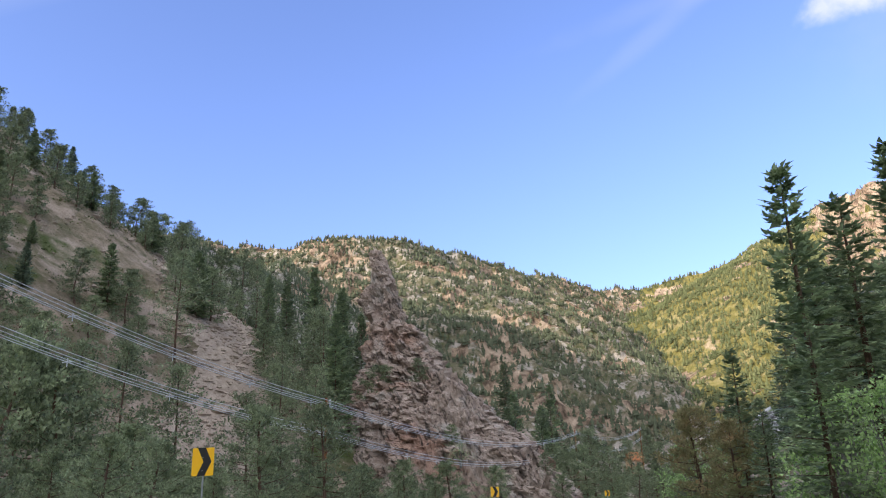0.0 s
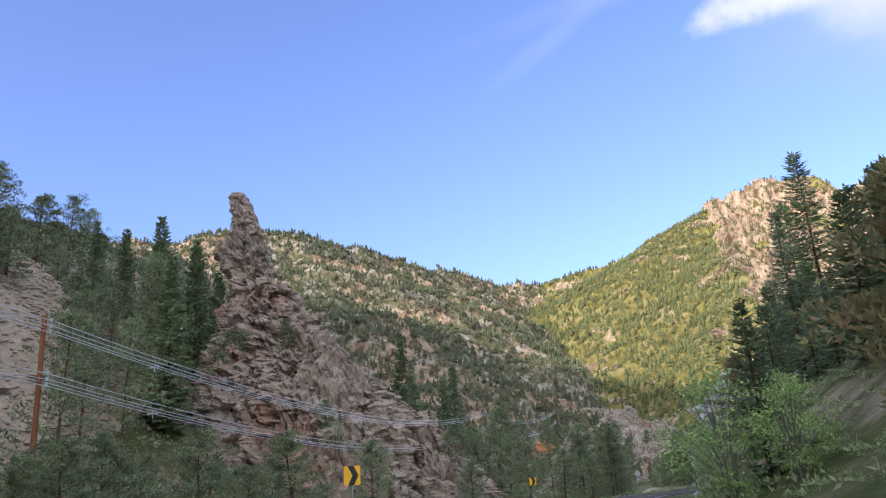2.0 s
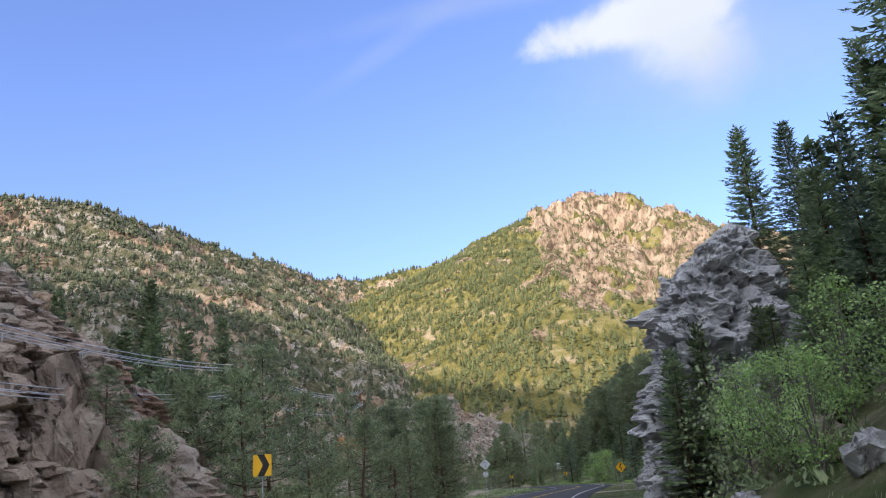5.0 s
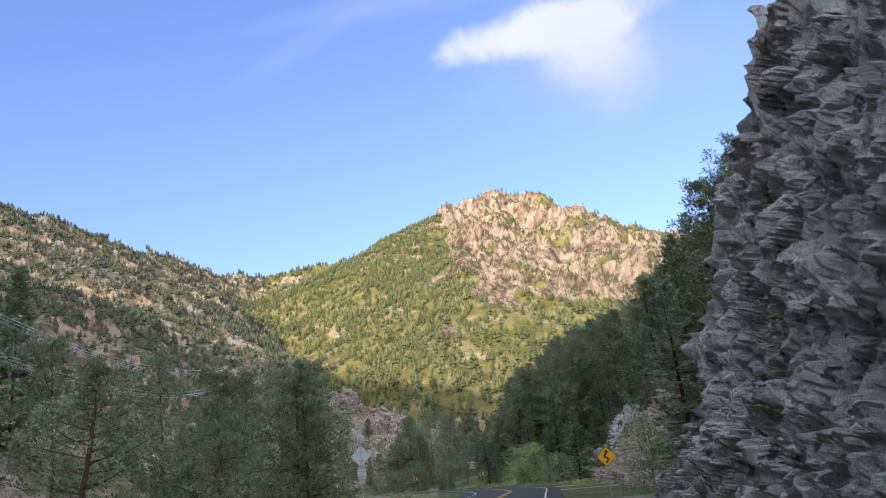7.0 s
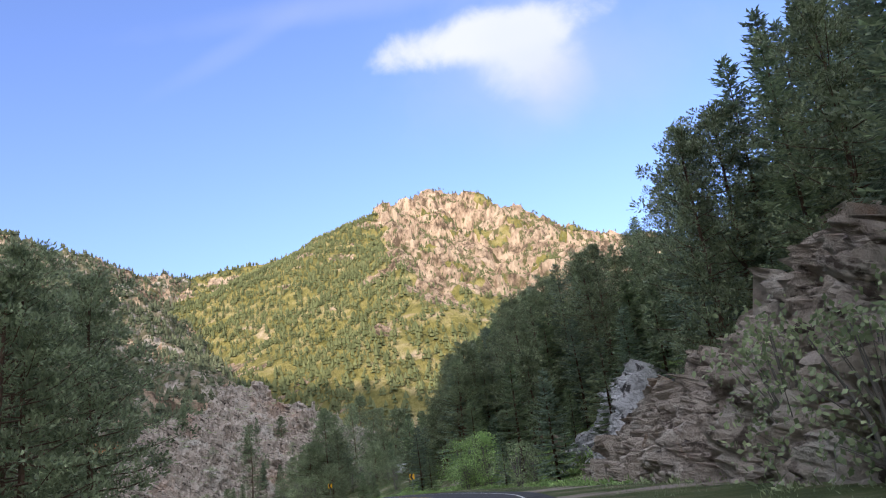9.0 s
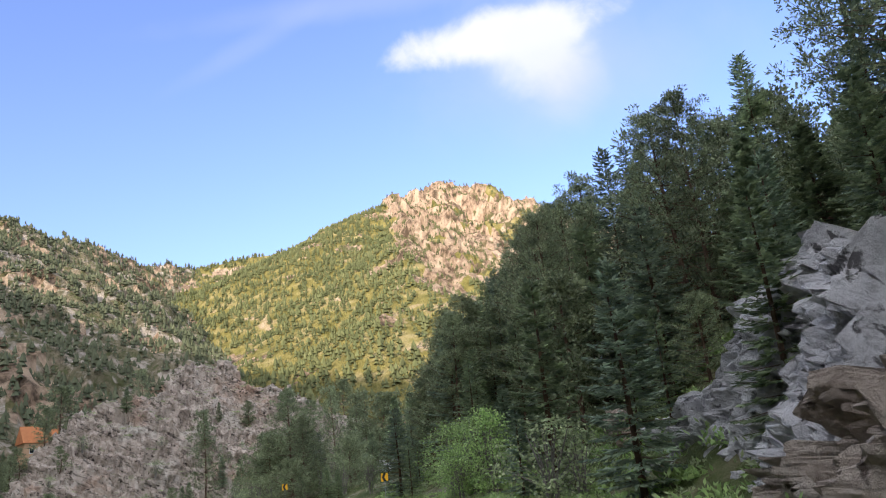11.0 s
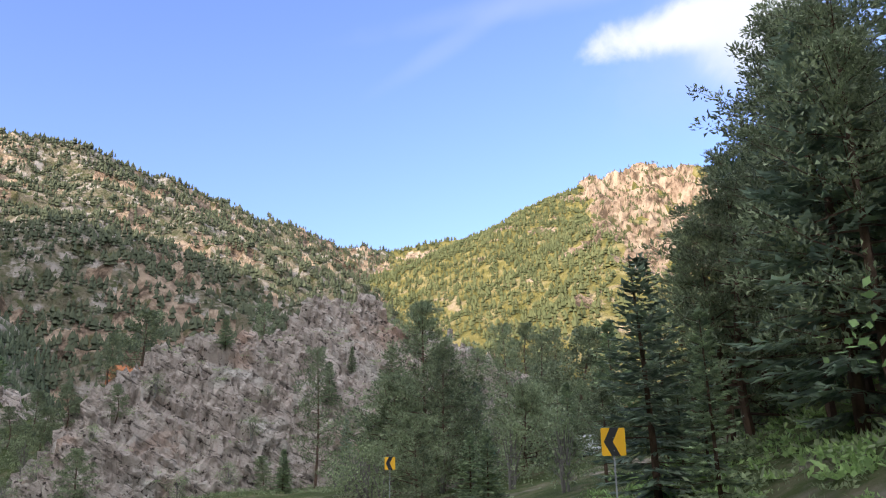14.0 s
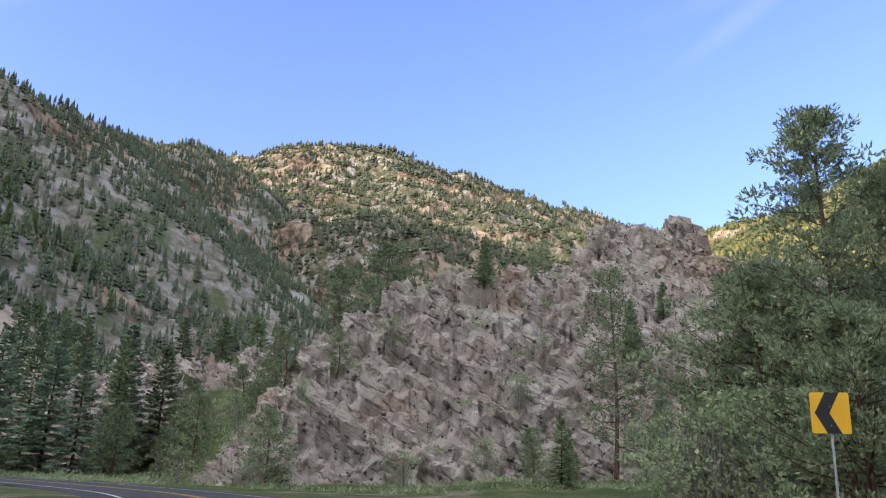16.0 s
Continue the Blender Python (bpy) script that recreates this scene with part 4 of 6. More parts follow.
def spruce(seed, label, mat, height=12.0, radius=2.3, dense=1.0, bare=0.05, fronds=15, wide=0.19, step=0.5):
    rng = np.random.default_rng(seed)
    wood, crown = Soup(), Soup()
    sway = rng.normal(0, 0.04, 2)
    wood.add(*tube([(sway[0] * k * k / 6, sway[1] * k * k / 6, -0.6 + k * (height + 0.5) / 4) for k in range(5)], np.linspace(0.2, 0.02, 5)))
    z = bare * height
    while z < height * 0.98:
        f = z / height
        n = max(4, int(rng.integers(7, 10) * dense * (1.1 - 0.4 * f)))
        L0 = radius * min(1.0, 0.45 + 4 * (f - bare + 0.05)) * (1 - f) ** 0.82 + 0.16
        turn = rng.uniform(0, 6.283)
        lean = rng.normal(0, 0.07)
        for k in range(n):
            a = turn + k * 6.283 / n + rng.normal(0, 0.22)
            L = L0 * rng.uniform(0.6, 1.18)
            rise = 0.6 * f - 0.36 + rng.normal(0, 0.06)
            out = np.array([math.cos(a), math.sin(a), 0])
            m = max(2, int(round(fronds * (0.35 + 0.65 * L / radius))))
            s = np.linspace(0.16, 0.9, m) + rng.normal(0, 0.03, m)
            spine = np.array([0, 0, z + rng.normal(0, 0.07)]) + out * (s * L)[:, None] + np.array([0, 0, 1]) * (rise * s * L + 0.18 * L * s ** 2.2)[:, None]
            if L > 1.2 and rng.random() < 0.25:
                wood.add(*tube([(0, 0, z), spine[-1]], (0.035, 0.008), 3))
            tang = unit(out + np.array([0, 0, 1]) * (rise + 0.4 * s ** 1.2)[:, None])
            across = unit(np.cross(tang, (0, 0, 1)))
            for sg in (-1, 1):
                way = unit(tang * 0.8 + across * sg * rng.uniform(0.35, 0.95, (m, 1)) + np.array([0, 0, 1]) * rng.normal(-0.14, 0.12, (m, 1)))
                side = unit(np.cross(way, rng.normal(0, 0.4, (m, 3)) + (0, 0, 1)))
                crown.add(*sprays(spine, way, side, (0.26 * L * (1.08 - s) + 0.28) * rng.uniform(0.75, 1.3, m), wide * rng.uniform(0.65, 1.3, m)))
            crown.add(*sprays(spine[-1:], tang[-1:], across[-1:], [0.5], [wide]))
        z += rng.uniform(0.75, 1.25) * step * (1.2 - 0.5 * f)
    crown.add(*sprays(np.array([[0, 0, height - 0.8]] * 4) + rng.normal(0, 0.02, (4, 3)), unit(np.array([[0.05, 0, 1], [-0.16, 0.05, 1], [0, -0.16, 1.0], [0.15, 0.1, 1]])), np.array([[1.0, 0, 0], [0, 1, 0], [0.7, 0.7, 0], [0.7, -0.7, 0]]), [0.9, 0.7, 0.7, 0.6], [0.16] * 4))
    return make_tree("spruce_tree", label, wood, M["bark"], crown, mat, "conifers in the canyon")


def tuft(crown, rng, centre, up, size, n, fat=1.0):
    """A dense flattened pad of needle sprays that point up and outwards."""
    off = rng.normal(0, 1, (n, 3))
    off *= 0.8 * (rng.random((n, 1)) ** 0.4) / np.linalg.norm(off, axis=1, keepdims=True)
    way = unit(off * 1.3 + rng.normal(0, 0.45, (n, 3)) + up * 0.7)
    side = unit(np.cross(way, rng.normal(0, 1, (n, 3))))
    crown.add(*sprays(centre + off * (size, size, 0.5 * size), way, side, (0.17 + 0.2 * size) * rng.uniform(0.6, 1.2, n), fat * (0.026 + 0.05 * size) * rng.uniform(0.7, 1.3, n)))


def pine(seed, label, mat, height=12.0, radius=2.6, bare=0.25, limbs=50, tufts=8, needles=15, wood_mat="bark", size=0.44, dome=0.6, shown=1.0, fat=1.75):
    rng = np.random.default_rng(seed)
    wood, crown = Soup(), Soup()
    bend = rng.normal(0, 0.2, 2)
    line = np.array([(bend[0] * math.sin(k * 0.9), bend[1] * math.sin(k * 0.7), -0.6 + k * (height - 0.1) / 6) for k in range(7)])
    wood.add(*tube(line, np.linspace(0.24, 0.04, 7), 6))
    for k in range(limbs):
        g = ((k + rng.random()) / limbs) ** 0.85
        z = height * (bare + (0.97 - bare) * g)
        stem = np.array([np.interp(z, line[:, 2], line[:, 0]), np.interp(z, line[:, 2], line[:, 1]), z])
        a = k * 2.4 + rng.normal(0, 0.5)
        shape = (0.8 + 0.2 * math.sin(math.pi * min(1.0, 0.3 + g * 0.8))) * (1 - g ** (1.6 + 3 * dome)) ** 0.7 + 0.12
        L = radius * shape * rng.uniform(0.5, 1.15)
        rise = rng.normal(0.0, 0.13) + 0.5 * g
        out = np.array([math.cos(a), math.sin(a), 0])
        tip = stem + out * L + np.array([0, 0, rise * L + 0.08 * L])
        mid = (stem + tip) / 2 - (0, 0, 0.07 * L)
        if rng.random() < shown:
            wood.add(*tube([stem, mid, tip], (0.06 * (1.3 - g), 0.04 * (1.3 - g), 0.012), 3))
        across = np.array([-out[1], out[0], 0])
        pads = max(3, round(tufts * 0.5))
        for j in range(pads):
            s = 0.3 + 0.74 * (j + rng.random()) / pads
            c = stem * (1 - s) + tip * s - (0, 0, 0.07 * L * math.sin(math.pi * s)) + across * rng.normal(0, 0.2) * L * s + rng.normal(0, 1, 3) * (0.08, 0.08, 0.08)
            tuft(crown, rng, c, np.array([0, 0, 1.0]) + out * 0.4, size * rng.uniform(1.0, 1.5) * (0.75 + 0.12 * L), int(needles * 2.8), fat)
    for j in range(4):
        tuft(crown, rng, line[-1] + rng.normal(0, 0.15, 3) - (0, 0, 0.3 * j), np.array([0, 0, 1.0]), size * (0.7 + 0.15 * j), needles * 2, fat)
    return make_tree("pine_tree", label, wood, M[wood_mat], crown, mat, "conifers in the canyon")


def broadleaf(seed, name, label, mat, height=5.0, radius=2.2, stems=5, sprays=46, leaves=40, size=0.2):
    rng = np.random.default_rng(seed)
    wood, crown = Soup(), Soup()
    for k in range(stems):
        a = k * 6.283 / stems + rng.normal(0, 0.4)
        lean = rng.uniform(0.15, 0.55) * radius
        h = height * rng.uniform(0.6, 0.92)
        pts = [np.array([0.12 * math.cos(a), 0.12 * math.sin(a), -0.4]), np.array([lean * 0.35 * math.cos(a), lean * 0.35 * math.sin(a), h * 0.45]), np.array([lean * math.cos(a), lean * math.sin(a), h])]
        wood.add(*tube(pts, (0.07, 0.045, 0.012), 5))
    for j in range(sprays):
        u = rng.normal(0, 1, 3)
        u /= np.linalg.norm(u)
        c = np.array([u[0] * radius, u[1] * radius, height * 0.55 + u[2] * height * 0.42]) * np.array([1, 1, 1]) * 1.0
        c[:2] *= rng.uniform(0.3, 1.0) * (0.55 + 0.45 * math.sin(math.pi * min(1, max(0, c[2] / height))))
        c[2] = max(0.35, c[2])
        wood.add(*tube([(c[0] * 0.3, c[1] * 0.3, max(0.1, c[2] * 0.55)), c], (0.02, 0.005), 3))
        n = leaves
        p = c + rng.normal(0, 1, (n, 3)) * (0.34, 0.34, 0.24)
        way = unit(rng.normal(0, 1, (n, 3)) - (0, 0, 0.3))
        side = unit(np.cross(way, rng.normal(0, 1, (n, 3)) + (0, 0, 0.6)))
        crown.add(*leaf_quads(p, way, side, size * rng.uniform(0.6, 1.2, n), size * rng.uniform(0.5, 0.8, n)))
    return make_tree(name, label, wood, M["grey_bark"], crown, mat, "leafy trees and shrubs by the road")


KIND = {
    "S": [(12.0, spruce(1, "dark green spruce with drooping branches", M["spruce"], radius=2.7)), (12.0, spruce(2, "narrow dark green spruce", M["spruce"], radius=2.2)), (12.0, spruce(3, "blue-green spruce with open top", M["blue_spruce"], radius=2.8, dense=0.9)),
          (12.0, spruce(4, "broad ragged fir with dark branches", M["spruce"], radius=3.2, fronds=13)), (20.0, spruce(41, "tall dark spruce with dense layered branches", M["spruce"], height=20, radius=3.6, fronds=13, wide=0.16, step=0.45)), (20.0, spruce(42, "tall blue-green fir with ragged branches", M["blue_spruce"], height=20, radius=3.9, fronds=13, wide=0.16, step=0.47, dense=0.9))],
    "P": [(12.0, pine(5, "ponderosa pine with tufted dark crown", M["pine"], bare=0.06, radius=3.4, limbs=56)), (12.0, pine(6, "open ponderosa pine with bare lower trunk", M["pine"], bare=0.18, limbs=50, radius=3.2)),
          (12.0, pine(7, "bushy pine branched to the ground", M["pine"], bare=0.04, limbs=60, radius=3.6)), (12.0, pine(8, "dark round-topped ponderosa pine", M["pine"], bare=0.09, limbs=56, radius=3.4, dome=1.0)), (20.0, pine(44, "tall old ponderosa pine with heavy limbs", M["pine"], height=20, bare=0.2, limbs=74, radius=4.4, tufts=9, size=0.5)), (20.0, pine(45, "tall dark ponderosa pine with layered crown", M["pine"], height=20, bare=0.1, limbs=80, radius=4.0, tufts=8, size=0.5))],
    "R": [(17.0, pine(31, "large full ponderosa pine beside the bend", M["pine"], height=17, bare=0.07, limbs=84, radius=4.6, tufts=10, dome=0.25, size=0.5)), (9.0, pine(32, "spreading bushy pine with low branches", M["pine"], height=9, bare=0.02, limbs=90, radius=4.2, tufts=9, dome=0.7, size=0.44))],
    "T": [(12.0, spruce(21, "dark spruce in the dense hillside wood", M["spruce"], fronds=13, dense=1.1, radius=3.5, wide=0.38, step=0.5)), (12.0, spruce(22, "slender spruce in the hillside wood", M["blue_spruce"], fronds=13, dense=1.1, radius=3.0, wide=0.36, step=0.5)),
          (12.0, spruce(23, "ragged fir in the hillside wood", M["spruce"], fronds=13, dense=1.05, radius=3.8, wide=0.38, step=0.5)),
          (20.0, spruce(43, "tall spruce in the dense hillside wood", M["spruce"], height=20, radius=4.2, fronds=13, wide=0.42, step=0.6))],
    "Q": [(12.0, pine(25, "dark pine on the stony slope", M["pine"], bare=0.02, limbs=46, tufts=8, needles=11, size=0.62, radius=3.8, dome=0.35, shown=0.4, fat=2.9)), (12.0, pine(26, "ragged pine on the stony slope", M["pine"], bare=0.06, limbs=44, tufts=8, needles=11, size=0.62, radius=3.5, dome=0.6, shown=0.5, fat=2.9)), (20.0, pine(46, "tall pine on the wooded slope", M["pine"], height=20, bare=0.12, limbs=60, tufts=6, needles=10, size=0.66, radius=4.2, shown=0.5, fat=2.5))],
    "B": [(8.0, pine(9, "half-dead pine with brown needles", M["brown_pine"], height=8, radius=2.4, bare=0.08, limbs=40))],
    "A": [(6.0, broadleaf(10, "aspen_tree", "bright green young aspen with pale stems", M["leaf"], 6.0, 2.3, sprays=60, leaves=34, size=0.19)), (6.0, broadleaf(11, "aspen_tree", "fresh green leafy box elder", M["leaf"], 6.0, 2.9, sprays=70, leaves=34, size=0.19))],
    "W": [(3.0, broadleaf(12, "willow_shrub", "grey-green willow shrub on the bank", M["leaf_dull"], 3.0, 1.7, sprays=30, leaves=26, size=0.16)), (3.0, broadleaf(13, "willow_shrub", "low dull green shrub beside the road", M["leaf_dull"], 3.0, 2.1, sprays=34, leaves=26, size=0.16))],
}
LIMIT = {"S": (4, 27), "P": (4, 21), "T": (4, 27), "Q": (4, 21), "R": (4, 22), "B": (4, 10), "A": (3, 9), "W": (1.4, 5)}
used = set()
TREE_SPOTS = []


# camera places on the road, and from each the bearing and rise that tree tops are cut to, to fit the camera's view
VIEW_OUTLINE = [
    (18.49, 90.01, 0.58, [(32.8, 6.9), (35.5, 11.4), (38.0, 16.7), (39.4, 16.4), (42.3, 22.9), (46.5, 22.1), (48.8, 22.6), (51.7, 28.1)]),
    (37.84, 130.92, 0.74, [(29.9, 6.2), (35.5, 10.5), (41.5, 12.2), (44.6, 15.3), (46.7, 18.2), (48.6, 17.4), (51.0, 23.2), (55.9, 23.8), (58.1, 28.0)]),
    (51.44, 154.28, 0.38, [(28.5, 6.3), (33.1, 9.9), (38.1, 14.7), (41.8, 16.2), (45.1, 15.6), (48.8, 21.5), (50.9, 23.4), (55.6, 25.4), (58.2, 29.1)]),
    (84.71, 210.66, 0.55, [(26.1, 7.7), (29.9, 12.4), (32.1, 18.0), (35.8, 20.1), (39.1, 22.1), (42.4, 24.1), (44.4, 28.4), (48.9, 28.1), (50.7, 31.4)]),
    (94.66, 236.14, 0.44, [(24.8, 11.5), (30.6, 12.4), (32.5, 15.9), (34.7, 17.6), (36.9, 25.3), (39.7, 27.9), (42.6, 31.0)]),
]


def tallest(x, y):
    """How high a tree may reach at a place to fit the camera's view of the woods."""
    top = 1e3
    for ex, ey, ez, line in VIEW_OUTLINE:
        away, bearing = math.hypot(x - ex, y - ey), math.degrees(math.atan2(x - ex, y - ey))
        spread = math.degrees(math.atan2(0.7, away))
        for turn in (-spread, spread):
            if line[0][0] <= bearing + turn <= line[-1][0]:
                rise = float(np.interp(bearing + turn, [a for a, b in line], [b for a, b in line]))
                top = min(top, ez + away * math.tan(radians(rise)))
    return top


def plant(kind, x, y, top, rng, joined=None, free=False):
    d, s = beside(np.array([x]), np.array([y]))
    far = abs(float(d[0]))
    reach = {"A": 7.6, "W": 6.6}.get(kind, 7.4)
    if -12.5 < d[0] < reach and y > -20:
        return None
    if kind != "R" and far > 27 or y > 325:
        kind = {"S": "T", "P": "Q"}.get(kind, kind)
    z = surface_at(x, y)
    lo, hi = LIMIT[kind]
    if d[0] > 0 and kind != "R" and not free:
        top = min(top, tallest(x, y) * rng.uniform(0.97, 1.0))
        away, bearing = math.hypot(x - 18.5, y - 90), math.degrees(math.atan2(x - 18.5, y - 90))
        if away < 56 and 37.4 < bearing < 44:      # trees below the bluff are cut down so that the camera sees it
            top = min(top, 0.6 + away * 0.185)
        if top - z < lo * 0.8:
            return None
    h = min(hi, max(lo, top - z))
    fits = [k for k, (tall, ob) in enumerate(KIND[kind]) if (tall > 15) == (h > (15.5 if kind != "R" else 12.2))] or range(len(KIND[kind]))
    n = rng.choice(list(fits))
    tall, ob = KIND[kind][n]
    s = h / tall
    wide = s * rng.uniform(0.88, 1.15) * (1.0 if s < 1.25 else (1.25 / s) ** 0.55)
    if joined is not None:
        turn, (tall, ob) = rng.uniform(0, 6.283), KIND[kind][n]
        joined.append((kind, n, x, y, z - 0.1, turn, wide, s))
        TREE_SPOTS.append((x, y))
        return None
    m = Matrix.Translation((x, y, z - 0.1)) @ Matrix.Rotation(rng.uniform(0, 6.283), 4, "Z") @ Matrix.Diagonal((wide, wide, s, 1))
    TREE_SPOTS.append((x, y))
    if (kind, n) in used:
        return copy_thing(ob, m @ Matrix.Diagonal((1 / ob.scale.x, 1 / ob.scale.y, 1 / ob.scale.z, 1)))
    used.add((kind, n))
    ob.matrix_basis = m
    return ob



def wood_of(name, label, rows):
    """Many trees too deep in the wood to tell apart, as one mesh."""
    verts, faces, index, count = [], [], [], 0
    mats = [M["bark"], M["spruce"], M["blue_spruce"], M["pine"]]
    store = {}
    for kind, n, x, y, z, turn, wide, tall in rows:
        if (kind, n) not in store:
            store[(kind, n)] = []
            for ch in KIND[kind][n][1].children:
                me = ch.data
                co = np.empty(len(me.vertices) * 3, np.float32)
                me.vertices.foreach_get("co", co)
                lv = np.empty(len(me.loops), np.int32)
                me.loops.foreach_get("vertex_index", lv)
                size = len(me.polygons[0].vertices)
                store[(kind, n)].append((co.reshape(-1, 3), lv.reshape(-1, size), mats.index(me.materials[0])))
        c, s = math.cos(turn), math.sin(turn)
        for co, f, mi in store[(kind, n)]:
            if f.shape[1] == 4:
                f = np.concatenate([f[:, :3], f[:, [0, 2, 3]]])
            else:
                f = np.arange(len(co)).reshape(-1, 3)[::2]
                tri = co[f]
                co = (tri.mean(1, keepdims=True) + 1.55 * (tri - tri.mean(1, keepdims=True))).reshape(-1, 3)
                f = np.arange(len(co)).reshape(-1, 3)
            verts.append(np.stack([x + wide * (co[:, 0] * c - co[:, 1] * s), y + wide * (co[:, 0] * s + co[:, 1] * c), z + tall * co[:, 2]], 1))
            faces.append(f + count)
            index.append(np.full(len(f), mi))
            count += len(co)
    return tagged(new(name, mesh_of(name, np.concatenate(verts), np.concatenate(faces), mats, np.concatenate(index))), label, "trees", kind="stuff")


# kind, place in plan, height of the tip
LEFT_HILL = [("S", -32.9, 181.2, 57.4), ("S", -41.3, 170.6, 51.9), ("S", -40.0, 183.5, 55.0), ("S", -27.6, 187.4, 52.0), ("P", -52.8, 190.0, 69.9), ("P", -68.3, 190.4, 72.8), ("P", -57.5, 186.2, 63.6), ("P", -49.5, 191.1, 67.2), ("S", -48.1, 195.7, 65.6), ("S", -70.8, 174.9, 70.0), ("S", -71.2, 180.3, 71.4), ("S", -56.5, 154.0, 52.0), ("S", -50.9, 151.1, 51.6), ("S", -49.8, 157.0, 49.7), ("P", -26.8, 155.9, 41.2), ("P", -28.9, 132.6, 28.5), ("P", -29.7, 144.8, 33.4), ("S", -21.0, 175.4, 43.3), ("P", -101.4, 162.0, 90.3), ("S", -89.7, 163.3, 81.7), ("S", -82.0, 161.7, 72.9), ("S", -76.4, 164.5, 69.4), ("S", -69.9, 169.6, 68.3), ("P", -63.7, 175.3, 66.9), ("S", -74.7, 131.5, 52.0), ("S", -83.6, 137.8, 68.7), ("S", -47.7, 133.2, 46.1), ("S", -60.6, 133.2, 47.7), ("S", -62.8, 126.6, 44.6)]
LEFT_FLOOR = [("P", -36.0, 67.2, 17.9), ("P", -34.6, 73.7, 18.2), ("P", -32.9, 79.9, 19.0), ("P", -29.3, 53.8, 13.0), ("P", -29.8, 86.6, 17.1), ("P", -24.0, 93.6, 14.7), ("P", -26.0, 118.9, 26.0), ("W", -22.0, 78.6, 11.0), ("W", -16.6, 74.9, 9.3), ("P", -22.4, 127.8, 31.5), ("W", -11.5, 101.2, 11.8), ("P", -27.3, 57.1, 11.9)]
PINNACLE = [("P", -7.0, 154.5, 28.7), ("P", -15.0, 156.1, 27.9), ("S", 1.5, 223.4, 43.9), ("S", 14.9, 243.4, 42.7), ("S", 30.3, 282.4, 44.4), ("P", 42.8, 311.1, 36.4), ("W", 0.7, 138.3, 11.3), ("P", -0.7, 141.2, 13.5), ("P", 5.1, 213.5, 32.4), ("P", -25.7, 153.2, 45.5), ("S", -25.8, 179.2, 50.7), ("S", -21.7, 144.0, 36.4), ("W", -6.0, 132.4, 9.4)]
MIDDLE = [("S", 15.9, 220.0, 37.7), ("S", 12.9, 199.9, 26.8), ("S", 20.5, 195.0, 24.5), ("S", 28.0, 239.7, 34.7), ("P", 27.1, 164.5, 15.1), ("P", 24.3, 155.8, 11.3), ("P", 20.8, 152.0, 10.3), ("P", 15.1, 139.9, 7.2), ("P", 33.2, 178.8, 12.3), ("P", 41.8, 197.5, 14.6), ("P", 53.2, 215.3, 15.3), ("P", 56.3, 203.9, 14.2), ("P", 18.6, 160.0, 11.6), ("P", 34.7, 158.1, 7.0), ("P", 17.2, 135.0, 5.3), ("P", 41.3, 166.7, 6.5)]
LEFT_PINES = [("P", 53.0, 191.0, 12.7), ("P", 55.1, 193.6, 12.8), ("P", 52.8, 198.1, 12.9), ("P", 41.6, 181.0, 10.5), ("P", 45.2, 186.9, 10.6), ("P", 49.5, 196.6, 11.8), ("P", 43.4, 179.0, 7.9), ("P", 59.4, 202.8, 10.0), ("P", 56.5, 199.0, 13.8), ("P", 53.3, 192.2, 12.9), ("P", 52.2, 190.3, 11.0), ("P", 59.2, 203.7, 10.9)]
RIGHT_START = [("S", 14.5, 32.0, 14.5), ("S", 21.8, 41.8, 16.7), ("S", 21.7, 36.1, 17.2), ("S", 10.8, 23.8, 6.1), ("S", 14.8, 41.6, 8.5), ("A", 12.1, 25.4, 4.4), ("B", 14.3, 48.1, 6.3), ("B", 13.7, 39.9, 4.8), ("S", 13.6, 35.6, 5.3), ("A", 12.3, 23.1, 4.4), ("S", 21.3, 45.4, 15.5), ("S", 45.0, 98.9, 29.6), ("S", 41.1, 97.6, 23.3), ("S", 39.9, 82.0, 20.9), ("S", 32.3, 67.8, 17.2), ("A", 23.9, 83.5, 4.7), ("S", 34.2, 78.5, 17.5), ("S", 29.2, 83.5, 10.9), ("S", 23.8, 61.5, 6.7), ("S", 51.5, 113.0, 30.0), ("S", 49.7, 99.0, 26.3), ("S", 46.9, 91.9, 24.8), ("B", 35.1, 97.6, 10.4), ("A", 31.3, 85.7, 7.8), ("A", 24.7, 73.0, 4.9), ("S", 46.5, 123.4, 14.4), ("S", 38.9, 92.5, 13.1), ("W", 39.9, 115.6, 8.0), ("S", 37.4, 87.2, 14.3), ("S", 42.9, 104.5, 18.0)]
BLUFF = [("S", 63.5, 138.3, 28.3), ("S", 67.4, 137.2, 28.8), ("S", 75.2, 162.4, 28.1), ("S", 71.6, 155.1, 23.5), ("S", 63.0, 130.2, 23.1), ("S", 57.8, 120.9, 26.8), ("S", 51.8, 115.5, 20.0), ("S", 45.9, 113.3, 13.8), ("S", 41.9, 108.7, 9.8), ("S", 62.7, 154.3, 15.3), ("S", 53.5, 138.7, 9.2), ("S", 52.1, 129.7, 9.7), ("W", 49.0, 121.7, 8.5), ("S", 48.9, 129.7, 6.5), ("W", 43.4, 121.3, 3.9), ("W", 43.3, 118.8, 3.5), ("W", 42.2, 114.3, 3.4), ("W", 37.5, 110.6, 1.6), ("S", 48.0, 117.0, 10.6), ("S", 56.3, 125.7, 17.3), ("S", 69.0, 150.7, 23.1), ("S", 68.3, 148.2, 20.7), ("S", 76.8, 160.3, 22.3), ("S", 84.9, 175.2, 22.1), ("S", 81.1, 167.6, 21.9), ("P", 83.0, 171.4, 19.7), ("S", 93.4, 189.3, 21.9), ("S", 79.0, 163.8, 21.9)]
